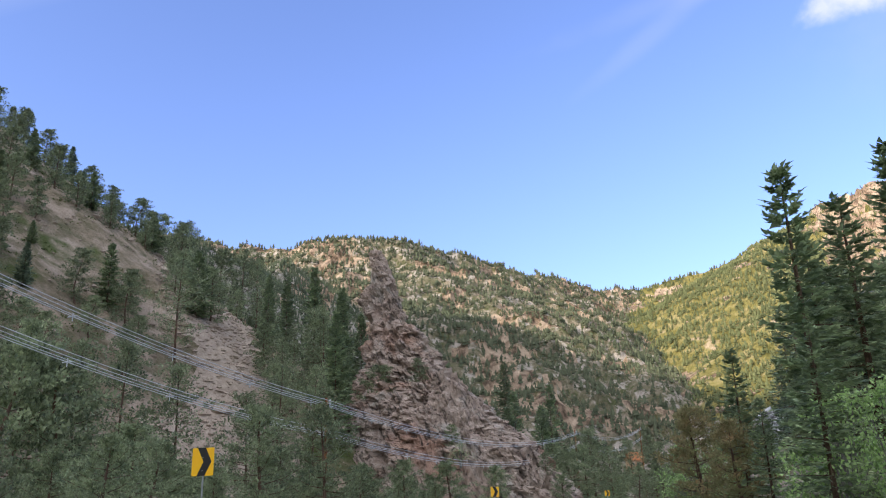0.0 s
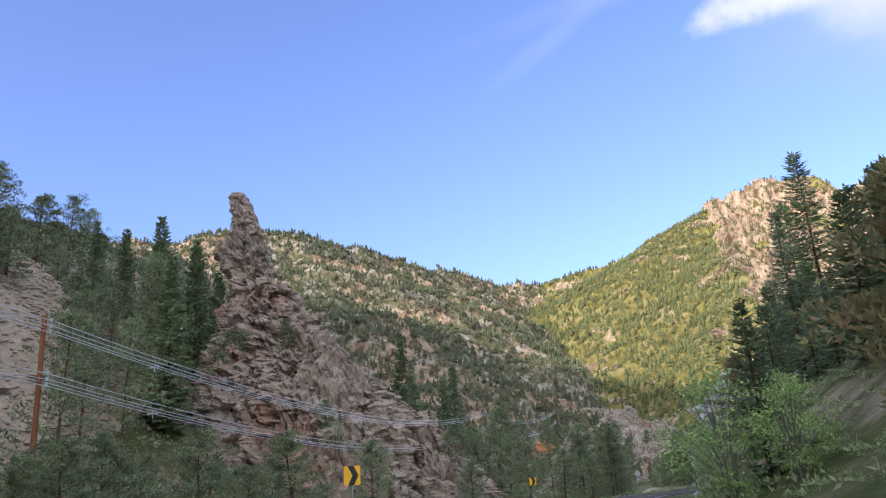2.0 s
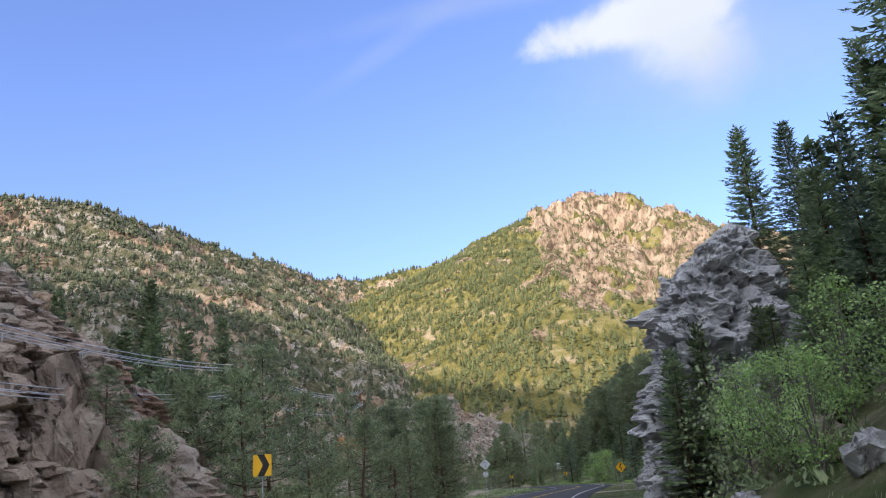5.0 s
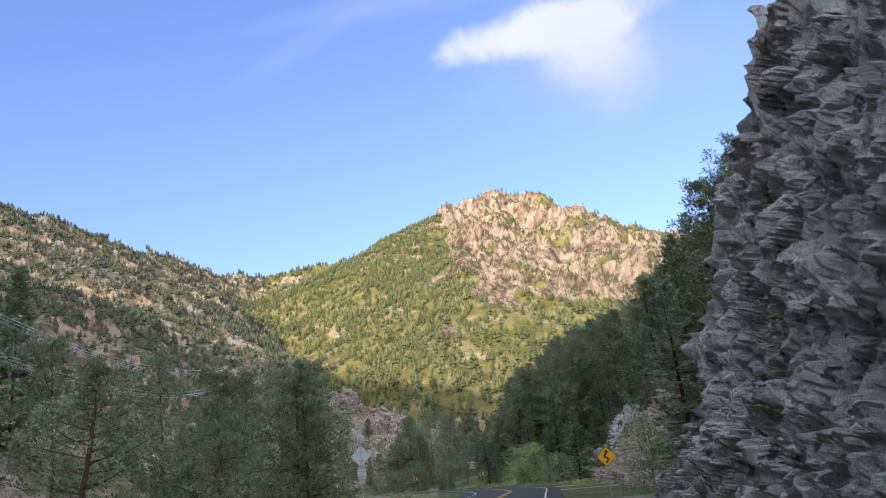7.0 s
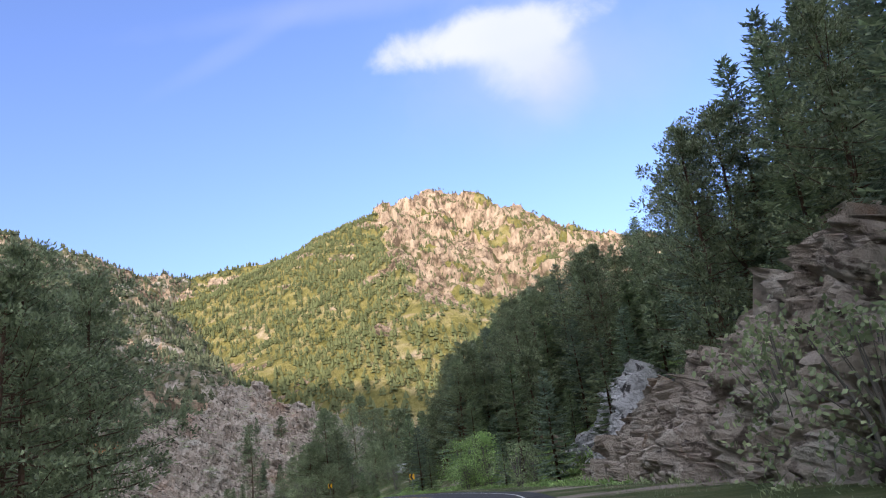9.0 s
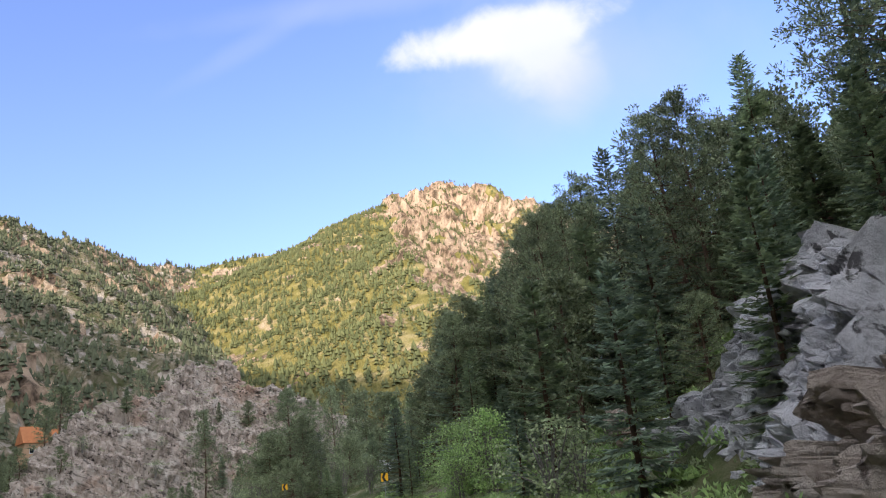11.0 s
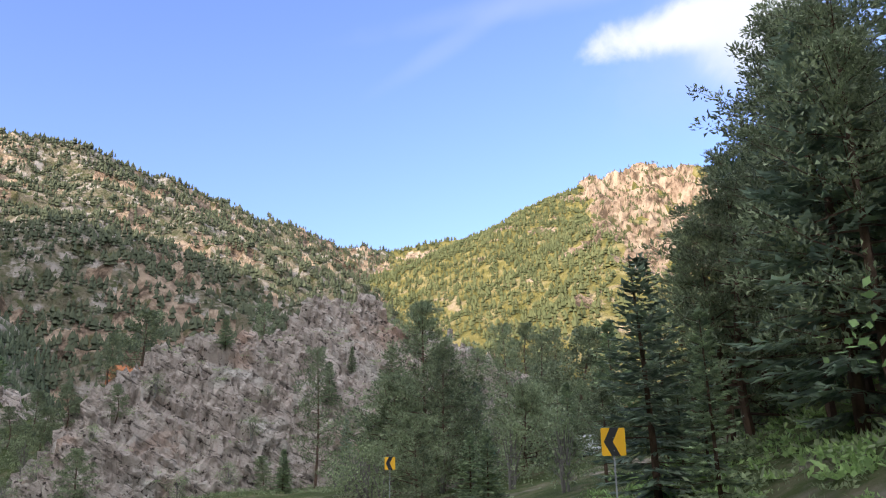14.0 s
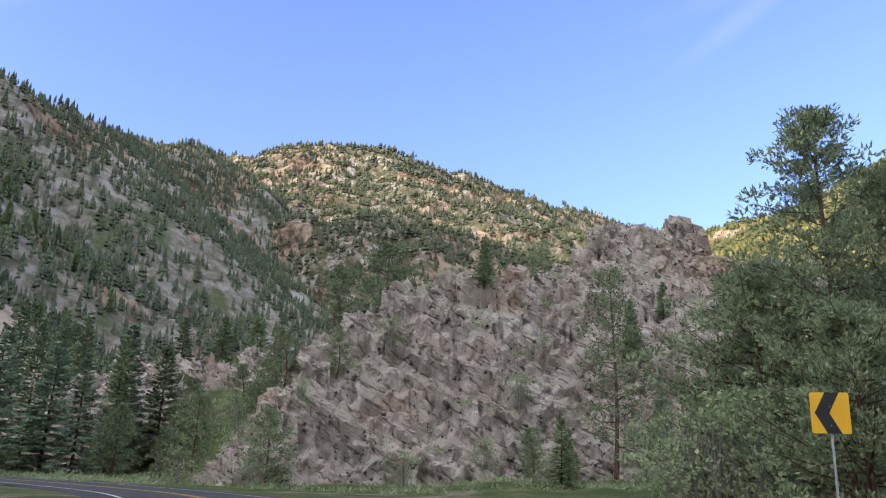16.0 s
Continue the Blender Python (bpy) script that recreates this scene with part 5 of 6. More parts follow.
HILL_WOOD = [("P", 108.5, 194.8, 33.4), ("P", 104.4, 196.9, 29.4), ("P", 105.7, 201.6, 26.9), ("S", 98.9, 184.0, 30.8), ("S", 95.0, 178.8, 27.1), ("P", 104.5, 182.3, 30.5), ("S", 98.4, 176.7, 24.3), ("S", 121.8, 232.2, 30.3), ("S", 122.0, 238.7, 31.2), ("S", 121.7, 249.1, 28.5), ("S", 120.3, 242.6, 28.8), ("S", 116.0, 219.9, 25.6), ("S", 113.9, 213.4, 26.7), ("S", 112.8, 220.1, 22.7), ("S", 104.1, 200.4, 20.1), ("S", 101.6, 190.8, 19.9), ("S", 102.0, 186.5, 21.4), ("S", 99.2, 193.8, 16.0), ("S", 122.1, 257.4, 23.6), ("S", 122.4, 263.2, 23.0), ("S", 109.0, 226.1, 17.9), ("S", 103.7, 214.9, 15.2), ("S", 100.5, 204.2, 13.7), ("S", 98.1, 198.1, 14.0), ("S", 98.2, 219.2, 11.5), ("S", 114.2, 256.5, 17.2), ("S", 93.3, 200.0, 9.8), ("S", 92.2, 206.2, 8.7)]
HILL_WOOD_B = [("P", 126.9, 227.4, 36.4), ("P", 127.0, 251.1, 32.8), ("P", 131.6, 243.9, 38.0), ("P", 134.6, 243.6, 38.7), ("P", 128.5, 247.0, 34.1), ("P", 127.4, 233.5, 33.7), ("P", 130.6, 261.1, 33.5), ("S", 130.7, 269.8, 27.2), ("P", 118.3, 218.8, 24.7), ("P", 116.6, 213.7, 24.4), ("S", 96.3, 208.2, 7.2), ("P", 131.0, 275.6, 27.8), ("S", 131.0, 280.4, 26.3), ("S", 119.2, 236.6, 21.7), ("P", 116.5, 227.8, 20.3), ("P", 115.8, 222.3, 20.0), ("S", 118.2, 242.8, 18.7), ("S", 115.3, 245.1, 15.6), ("P", 107.8, 225.3, 11.7), ("S", 102.7, 216.2, 8.3), ("P", 107.7, 213.0, 12.4), ("S", 122.5, 271.5, 18.3), ("S", 108.1, 242.8, 10.6), ("P", 102.0, 210.7, 8.7)]
HILL_WOOD_C = [("P", 116.6, 258.4, 20.1), ("S", 121.4, 254.4, 25.6), ("S", 121.8, 251.2, 26.3), ("P", 124.7, 256.8, 25.0), ("P", 118.2, 246.2, 20.3), ("S", 113.6, 250.6, 13.4), ("P", 117.2, 267.6, 16.0), ("S", 118.0, 274.0, 13.6), ("A", 102.9, 241.1, 4.8), ("A", 105.0, 242.1, 5.6), ("A", 104.3, 237.5, 5.6), ("A", 103.5, 234.1, 5.8), ("A", 103.2, 233.0, 5.0), ("S", 101.7, 237.0, 3.8), ("S", 102.9, 243.4, 3.8), ("A", 103.4, 238.3, 3.7), ("S", 107.5, 254.7, 5.3)]
SHRUBS = [("A", 94.7, 227.5, 3.9), ("A", 94.2, 224.3, 3.3), ("W", 94.2, 220.8, 3.0), ("W", 93.0, 216.7, 2.5), ("W", 92.5, 214.5, 2.3), ("A", 92.5, 219.5, 2.4), ("S", 97.2, 221.0, 4.7), ("W", 94.1, 214.3, 3.1), ("S", 98.9, 213.0, 5.8), ("A", 90.1, 212.6, 1.5), ("W", 91.5, 211.2, 1.7), ("A", 96.6, 233.3, 3.6), ("W", 95.7, 214.0, 2.7), ("W", 79.8, 187.4, 4.0), ("W", 73.5, 177.1, 2.4), ("A", 78.5, 193.4, 3.6), ("A", 75.6, 185.6, 2.6), ("W", 72.6, 169.5, 4.6), ("W", 69.0, 164.5, 3.3), ("W", 71.5, 164.4, 4.8), ("W", 70.7, 162.1, 5.0), ("A", 83.7, 206.7, 3.8), ("W", 78.0, 172.4, 6.8), ("A", 63.9, 157.9, 2.2)]
RIGHT_END = [("P", 117.7, 266.5, 16.4), ("P", 121.0, 268.9, 17.1), ("S", 123.7, 279.8, 17.4), ("S", 128.1, 298.5, 14.9), ("S", 128.6, 293.5, 15.3), ("P", 131.2, 333.5, 21.9), ("P", 133.3, 321.7, 19.1), ("P", 134.1, 315.7, 17.6), ("S", 113.2, 265.2, 5.0), ("S", 112.8, 262.9, 5.3), ("P", 133.6, 327.1, 19.3), ("W", 116.0, 301.8, 9.7), ("W", 115.5, 291.3, 7.4), ("R", 118.8, 296.4, 8.6), ("W", 112.9, 300.7, 9.0), ("W", 114.9, 280.7, 6.5), ("P", 115.2, 275.9, 5.8), ("S", 121.2, 271.4, 11.1), ("R", 112.8, 306.1, 17.7), ("R", 113.2, 301.1, 12.7), ("R", 110.8, 310.5, 10.9), ("W", 107.4, 309.3, 6.2), ("W", 108.4, 302.9, 4.8), ("R", 109.5, 296.2, 6.0), ("W", 107.4, 305.2, 4.4), ("R", 115.7, 308.8, 10.5)]
CRAG_TREES = [("P", 83.4, 358.4, 26.9), ("S", 95.0, 353.0, 25.5), ("P", 101.6, 376.0, 33.1), ("P", 106.9, 338.0, 18.7), ("P", 87.1, 342.9, 10.6), ("P", 94.0, 347.8, 13.8), ("S", 117.8, 358.5, 24.1), ("S", 114.2, 356.0, 21.5), ("W", 99.1, 344.0, 10.0), ("S", 100.1, 362.0, 20.4), ("W", 88.8, 349.2, 12.7), ("S", 102.6, 356.0, 12.9)]
END_LEFT = [("S", 49.7, 346.7, 14.9), ("S", 53.5, 344.4, 12.2), ("S", 52.5, 360.1, 17.0), ("S", 54.3, 355.3, 14.8), ("S", 13.7, 394.7, 37.8), ("S", 13.7, 406.8, 39.8), ("S", 14.5, 413.2, 41.2), ("S", 49.2, 380.8, 21.9), ("S", 52.5, 387.6, 23.4), ("S", 58.9, 340.7, 10.6), ("W", 71.7, 346.8, 9.6), ("S", 53.1, 336.9, 12.4), ("S", 58.5, 357.5, 14.0), ("S", 55.6, 394.2, 24.8), ("S", 15.8, 518.0, 75.0)]

SKYLINE = [("P", 115.3, 240.1, 24.3), ("P", 119.8, 241.9, 26.4), ("S", 118.2, 251.7, 22.6), ("S", 117.2, 252.5, 21.4), ("P", 114.0, 254.8, 18.3), ("P", 118.8, 247.2, 25.3), ("P", 119.1, 251.0, 21.0), ("S", 88.6, 177.5, 24.4), ("S", 96.7, 178.9, 30.9), ("S", 92.6, 174.2, 28.3), ("P", 92.1, 172.0, 27.6),
           ("P", 86.4, 182.6, 19.2), ("P", 87.7, 181.1, 19.9), ("S", 88.5, 180.0, 22.7), ("S", 89.2, 176.7, 23.3), ("S", 60.8, 135.3, 26.8), ("S", 62.5, 132.3, 25.9), ("S", 53.0, 119.6, 19.2), ("S", 52.1, 120.7, 17.9), ("P", 108.3, 214.8, 23.5), ("S", 111.4, 225.2, 24.5), ("S", 113.5, 225.1, 25.0),
           ("P", 112.9, 230.1, 24.3), ("P", 105.5, 226.7, 19.4), ("P", 110.6, 230.2, 22.2), ("P", 109.6, 218.1, 23.9), ("P", 116.6, 226.2, 25.5), ("P", 119.8, 262.0, 22.3), ("P", 116.8, 260.6, 20.2), ("S", 122.6, 259.5, 24.0), ("S", 124.3, 257.8, 26.5), ("P", 121.9, 262.3, 21.5), ("S", 110.0, 262.0, 9.2),
           ("P", 125.9, 273.8, 22.3), ("P", 124.7, 275.0, 21.0), ("S", 71.1, 162.0, 16.1), ("P", 74.5, 157.8, 21.7), ("P", 73.1, 159.7, 19.5), ("B", 20.7, 74.7, 6.2), ("A", 20.6, 71.2, 6.0), ("S", 22.9, 71.9, 9.3), ("S", 25.5, 74.5, 9.6), ("A", 21.8, 67.5, 5.2)]

rng = random.Random(4)
for spot in SKYLINE:
    plant(*spot, rng, free=True)
for group in (LEFT_HILL, LEFT_FLOOR, PINNACLE, MIDDLE, LEFT_PINES[::2], RIGHT_START, BLUFF, HILL_WOOD, HILL_WOOD_B, HILL_WOOD_C, SHRUBS, RIGHT_END, CRAG_TREES, END_LEFT):
    for k, (kind, x, y, top) in enumerate(group):
        plant("P" if group is LEFT_HILL and x < -45 and k % 3 else kind, x, y, top, rng)

# in front of the rock face
for x, y, h in ((43.5, 117, 8), (46.5, 121, 11), (42, 113, 7), (49, 118, 12), (45.5, 110, 9), (52, 122, 8), (40.5, 107, 6), (50, 112, 12), (47.5, 125, 7), (44.5, 121.5, 7), (39, 103, 6)):
    plant("S", x, y, surface_at(x, y) + h, rng)
for k in range(130):
    y, d = rng.uniform(28, 104), rng.uniform(14, 46)
    x = float(np.interp(y, ROAD[:29, 1], ROAD[:29, 0])) - d
    if min((x - a) ** 2 + (y - b) ** 2 for a, b in TREE_SPOTS) < 3.5 ** 2 or (abs(y - 70 - x) < 4):
        continue
    plant("P", x, y, surface_at(x, y) + rng.uniform(5, 9.5), rng)
for x, y, h in ((40.2, 119.5, 6), (41.6, 121.8, 7), (42.6, 123.6, 7.5), (38.6, 116.6, 5), (43.6, 122.2, 8.5), (44.5, 124.2, 9), (42.6, 126.8, 8), (44.2, 129.6, 10), (45.8, 132.2, 10), (41.8, 125.0, 8)):
    plant("S", x, y, surface_at(x, y) + h, rng)
for x, y, h in ((35.6, 107.6, 3.6), (37.4, 110.6, 4), (39.2, 113.2, 4.4), (36.6, 105, 3.6), (40.4, 116.2, 4.2), (33.5, 99, 3.5), (39.6, 110, 4.8)):
    plant("A", x, y, surface_at(x, y) + h, rng)
# the woods between the tall trees
deep = []
for k in range(520):
    y, d = rng.uniform(62, 262), rng.uniform(11, 62)
    i = int(np.searchsorted(ROAD[:, 1], y))
    f = (y - ROAD[i - 1, 1]) / (ROAD[i, 1] - ROAD[i - 1, 1])
    tx, ty = ROAD[i] - ROAD[i - 1]
    n = math.hypot(tx, ty)
    x0, y0 = ROAD[i - 1] + f * (ROAD[i] - ROAD[i - 1])
    x, y = x0 + d * ty / n, y0 - d * tx / n
    if (112 < y < 150 and d < 24) or (150 < y < 205 and d < 19) or (y < 112 and d < 18):
        continue
    if min((x - a) ** 2 + (y - b) ** 2 for a, b in TREE_SPOTS) < 3.0 ** 2:
        continue
    plant("T" if rng.random() < 0.72 else "Q", x, y, surface_at(x, y) + rng.uniform(6.5, 11.5), rng, deep if d > 28 else None)
wood_of("hillside_wood", "dense dark conifers deep on the wooded bank", deep)
hillside = []
for k in range(300):
    x, y = rng.uniform(-135, -14), rng.uniform(60, 215)
    z = surface_at(x, y)
    if z < 4 or min((x - a) ** 2 + (y - b) ** 2 for a, b in TREE_SPOTS) < 4.5 ** 2 or abs(x + 50 - (150 - y) * 0.4) < 11:
        continue
    plant("T" if rng.random() < 0.25 else "Q", x, y, z + rng.uniform(6, 11), rng, hillside if x < -60 else None)

wood_of("hillside_wood", "dark pines scattered over the stony hillside", hillside)
valley = []
for k in range(230):
    x, y = rng.uniform(-130, 45), rng.uniform(395, 590)
    z = surface_at(x, y)
    lush = float(fbm(np.array([[x, y, 0.0]]) / 45, 3, 73)[0])
    if z < 6 or lush < rng.uniform(-0.7, 0.5) or (wall_rocky(np.array([[x, y, z]]))[0] == 2):
        continue
    plant("T" if rng.random() < 0.7 else "Q", x, y, z + rng.uniform(6, 11), rng, valley)
wood_of("valley_wood", "dark conifers on the grassy slope across the creek", valley)
# pines and shrubs on the crag, the knoll and the slope beside the bend
for k in range(190):
    x, y = rng.uniform(64, 160), rng.uniform(328, 366)
    z = surface_at(x, y)
    if min((x - a) ** 2 + (y - b) ** 2 for a, b in TREE_SPOTS) < 4.0 ** 2 or z > 17 or rng.random() < 0.45:
        continue
    if rng.random() < 0.4:
        plant("W", x, y, z + rng.uniform(1.4, 3.2), rng)
    else:
        plant("Q" if rng.random() < 0.7 else "T", x, y, z + rng.uniform(3.5, 7), rng)
for k in range(170):
    x, y = rng.uniform(107, 160), rng.uniform(268, 350)
    z = surface_at(x, y)
    if min((x - a) ** 2 + (y - b) ** 2 for a, b in TREE_SPOTS) < 3.6 ** 2:
        continue
    plant("Q" if rng.random() < 0.65 else "W" if rng.random() < 0.5 else "T", x, y, z + rng.uniform(2.2, 6.5) + 3 * (y > 300), rng)
for x, y, h in ((52.5, 133, 4), (54.5, 131, 7), (56.5, 137.5, 6), (58, 141, 7), (54.5, 128, 7), (57.5, 134, 8), (59.5, 145, 6), (51, 127.5, 4)):
    plant("S", x, y, surface_at(x, y) + 4 + h, rng)
for x, y, h in ((60, 346, 7), (64, 350, 6), (67.5, 347, 8), (70, 355, 6), (73, 350, 7), (62, 357, 8), (66, 362, 6), (76, 346, 6), (57, 351, 7)):
    plant("Q", x, y, surface_at(x, y) + h, rng)
# growing on and before the rock face
for x, y, h in ((47.5, 127, 4), (49.5, 128.6, 5), (46.3, 125.8, 5), (50.5, 130.5, 3.5), (48.4, 125.4, 6), (45, 124.5, 5)):
    plant("W" if h < 5 else "S", x, y, surface_at(x, y) + 2 + h, rng)


# ---------------------------------------------------------------- undergrowth
def clumps(name, label, mat, spots, size, leaves, seed, category, upright=0.6, width=0.28):
    rng = np.random.default_rng(seed)
    n = len(spots)
    s = np.repeat(size, leaves)
    base = np.repeat(spots, leaves, 0) + rng.normal(0, 0.42, (n * leaves, 3)) * (1, 1, 0.25) * s[:, None]
    base[:, 2] = np.maximum(base[:, 2], np.repeat(spots[:, 2], leaves))
    way = unit(rng.normal(0, 1, (n * leaves, 3)) * (1, 1, 0.5) + (0, 0, upright * 2))
    side = unit(np.cross(way, rng.normal(0, 1, (n * leaves, 3))))
    v, f = leaf_quads(base, way, side, 0.4 * s * rng.uniform(0.5, 1.1, n * leaves), 0.4 * s * width * rng.uniform(0.6, 1.2, n * leaves))
    return tagged(new(name, mesh_of(name, v, f, mat)), label, category, kind="stuff")


def beside_spots(seed, n, y0, y1, d0, d1):
    rng = np.random.default_rng(seed)
    seg = np.hypot(*np.diff(ROAD, axis=0).T)
    s = np.concatenate([[0], np.cumsum(seg)])
    a, b = np.interp(y0, ROAD[:29, 1], s[:29]), np.interp(y1, ROAD[:29, 1], s[:29])
    t = rng.uniform(a, b, n)
    x, y = np.interp(t, s, ROAD[:, 0]), np.interp(t, s, ROAD[:, 1])
    x2, y2 = np.interp(t + 1, s, ROAD[:, 0]), np.interp(t + 1, s, ROAD[:, 1])
    d = rng.uniform(d0, d1, n)
    k = np.hypot(x2 - x, y2 - y)
    X, Y = x + d * (y2 - y) / k, y - d * (x2 - x) / k
    return np.stack([X, Y, ground_height(X, Y) - 0.05], 1), rng


spots, r = beside_spots(1, 4200, 10, 270, 5.2, 26)
clumps("grass", "green grass tufts on the roadside bank", M["leaf_dull"], spots, r.uniform(0.3, 0.75, len(spots)), 9, 2, "grass", 0.9, 0.12)
spots, r = beside_spots(3, 2600, 20, 270, 8, 46)
clumps("undergrowth", "mixed green shrubs under the conifers", M["leaf_dull"], spots, r.uniform(0.5, 1.3, len(spots)), 46, 4, "shrubs", 0.35, 0.34)
spots, r = beside_spots(5, 900, 190, 272, 7, 22)
clumps("bright_undergrowth", "fresh green saplings and weeds by the road", M["leaf"], spots, r.uniform(0.5, 1.2, len(spots)), 60, 6, "shrubs", 0.4, 0.34)
spots, r = beside_spots(7, 2400, 0, 300, -46, -9)
clumps("bank_brush", "grey-green brush along the creek side", M["leaf_dull"], spots, r.uniform(0.4, 1.3, len(spots)), 30, 8, "shrubs", 0.4, 0.3)
tx, ty = np.random.default_rng(21).uniform((44, 326), (112, 392), (1500, 2)).T
clumps("meadow_brush", "dull green brush and tall grass on the flat below the crag", M["leaf_dull"], np.stack([tx, ty, ground_height(tx, ty) - 0.05], 1), np.random.default_rng(22).uniform(0.5, 1.5, 1500), 30, 23, "shrubs", 0.5, 0.26)
rs = np.random.default_rng(9)
bx, by = rs.uniform(-150, 0, 9000), rs.uniform(60, 290, 9000)
bz = ground_height(bx, by)
ok = (bz > 2) & (np.abs(bx + 50 - (150 - by) * 0.4) > 10) & (rs.random(9000) < 0.55 + 0.6 * fbm(np.stack([bx, by, bz], 1) / 18, 3, 91))
clumps("hillside_brush", "low green brush on the stony hillside", M["brush"], np.stack([bx, by, bz], 1)[ok], rs.uniform(0.6, 1.7, int(ok.sum())), 12, 10, "shrubs", 0.3, 0.5)
cx, cy = rs.uniform(66, 160, 2600), rs.uniform(322, 372, 2600)
x0, y0, step, Z = next(r for r in RELIEF if r[0] == 64)
ci, cj = ((cy - y0) / step).astype(int), ((cx - x0) / step).astype(int)
cz = Z[ci, cj] - 0.1
flatness = np.abs(Z[ci, cj + 2] - cz) + np.abs(Z[ci + 2, cj] - cz)
ok = (flatness < 1.2) & (cz > 0.5)
clumps("ledge_brush", "green brush and grass on the ledges of the crag", M["leaf_dull"], np.stack([cx, cy, cz], 1)[ok], rs.uniform(0.4, 1.1, int(ok.sum())), 40, 12, "shrubs", 0.5, 0.3)
sx, sy = rs.uniform(-90, 0, 12000), rs.uniform(80, 205, 12000)
line = ridge(sx, sy, [(-66, 192, 0), (-50, 160, 0), (-34, 128, 0), (-30, 100, 0)], 1.0, 1.0)
ok = (line > -12) | (rs.random(12000) < 0.12)
sx, sy = sx[ok], sy[ok]
sz = ground_height(sx, sy)
n = len(sx)
size = rs.uniform(0.2, 0.75, n) * np.where(rs.random(n) < 0.06, 2.4, 1)
oct_v = np.array([(1, 0, 0), (-1, 0, 0), (0, 1, 0), (0, -1, 0), (0, 0, 0.7), (0, 0, -0.7)], float)
oct_f = np.array([(0, 2, 4), (2, 1, 4), (1, 3, 4), (3, 0, 4), (2, 0, 5), (1, 2, 5), (3, 1, 5), (0, 3, 5)])
sv = np.stack([sx, sy, sz], 1)[:, None] + oct_v[None] * size[:, None, None] * rs.uniform(0.5, 1.2, (n, 6, 3))
tagged(new("scree_stones", mesh_of("scree_stones", sv.reshape(-1, 3), ((np.arange(n) * 6)[:, None, None] + oct_f[None]).reshape(-1, 3), M["scree"])), "loose angular pinkish stones on the slope", "stones", kind="stuff")


# ---------------------------------------------------------------- signs
def panel(name, outline, thick, mat, parent, y=0.0, label=""):
    """A flat plate from an outline in x and z, thick along y."""
    bm = bmesh.new()
    front = [bm.verts.new((x, y - thick / 2, z)) for x, z in outline]
    back = [bm.verts.new((x, y + thick / 2, z)) for x, z in outline]
    bm.faces.new(front)
    bm.faces.new(back[::-1])
    for i in range(len(outline)):
        j = (i + 1) % len(outline)
        bm.faces.new((front[j], front[i], back[i], back[j]))
    bmesh.ops.recalc_face_normals(bm, faces=bm.faces)
    return part(name, bm, mat, parent, label)


def rounded(w, h, r, turn=0.0, n=4):
    pts = []
    for cx, cz, a0 in ((w / 2 - r, h / 2 - r, 0), (-w / 2 + r, h / 2 - r, 90), (-w / 2 + r, -h / 2 + r, 180), (w / 2 - r, -h / 2 + r, 270)):
        for k in range(n + 1):
            a = radians(a0 + 90 * k / n)
            pts.append((cx + r * math.cos(a), cz + r * math.sin(a)))
    c, s = math.cos(radians(turn)), math.sin(radians(turn))
    return [(x * c - z * s, x * s + z * c) for x, z in pts]


def post(ob, foot, top, y=0.05):
    bm = bmesh.new()
    box(bm, (0, y, (foot + top) / 2), (0.05, 0.035, top - foot), bevel=0.006)
    part("post", bm, M["steel"], ob, "grey galvanised steel post")
    for z in (top - 0.25, top - 0.65):
        bm = bmesh.new()
        bar(bm, (0, y - 0.075, z), (0, y + 0.03, z), 0.012)
        part("bolt", bm, M["steel"], ob)


def chevron_sign(x, y, z, face, way, label):
    """A chevron at the height z of its middle, facing the direction face (degrees), its arrow to the left (-1) or right (1) as seen from the front."""
    ob = tagged(new("chevron_sign"), label, "road sign", "chevron signs along the bend")
    panel("panel", [(a, b) for a, b in rounded(0.76, 0.86, 0.04)], 0.004, M["sign_yellow"], ob, label="yellow reflective panel")
    w = way
    arrow = [(-0.20 * w, 0.43), (0.08 * w, 0.43), (0.30 * w, 0.0), (0.08 * w, -0.43), (-0.20 * w, -0.43), (0.02 * w, 0.0)]
    panel("chevron", arrow[::w], 0.003, M["sign_black"], ob, y=-0.0055, label="black chevron")
    post(ob, ground_at(x, y) - z - 0.3, 0.38)
    ob.matrix_world = pose(x, y, z, 0, 0, face) @ Matrix.Scale(0.93, 4)
    return ob


chevron_sign(-6.7, 25.4, 2.75, -12, 1, "yellow chevron sign with black arrow beside the bend")
chevron_sign(3.6, 70.6, 2.1, -10, 1, "yellow chevron sign with black arrow above the creek bank")
chevron_sign(22.0, 121.5, 1.9, -18, 1, "yellow chevron sign with black arrow near the pines")
chevron_sign(105.85, 257.25, 1.66, -18, -1, "yellow chevron sign with black arrow under tall pines")
chevron_sign(105.82, 288.3, 2.04, -12, -1, "yellow chevron sign with black arrow before the crag")


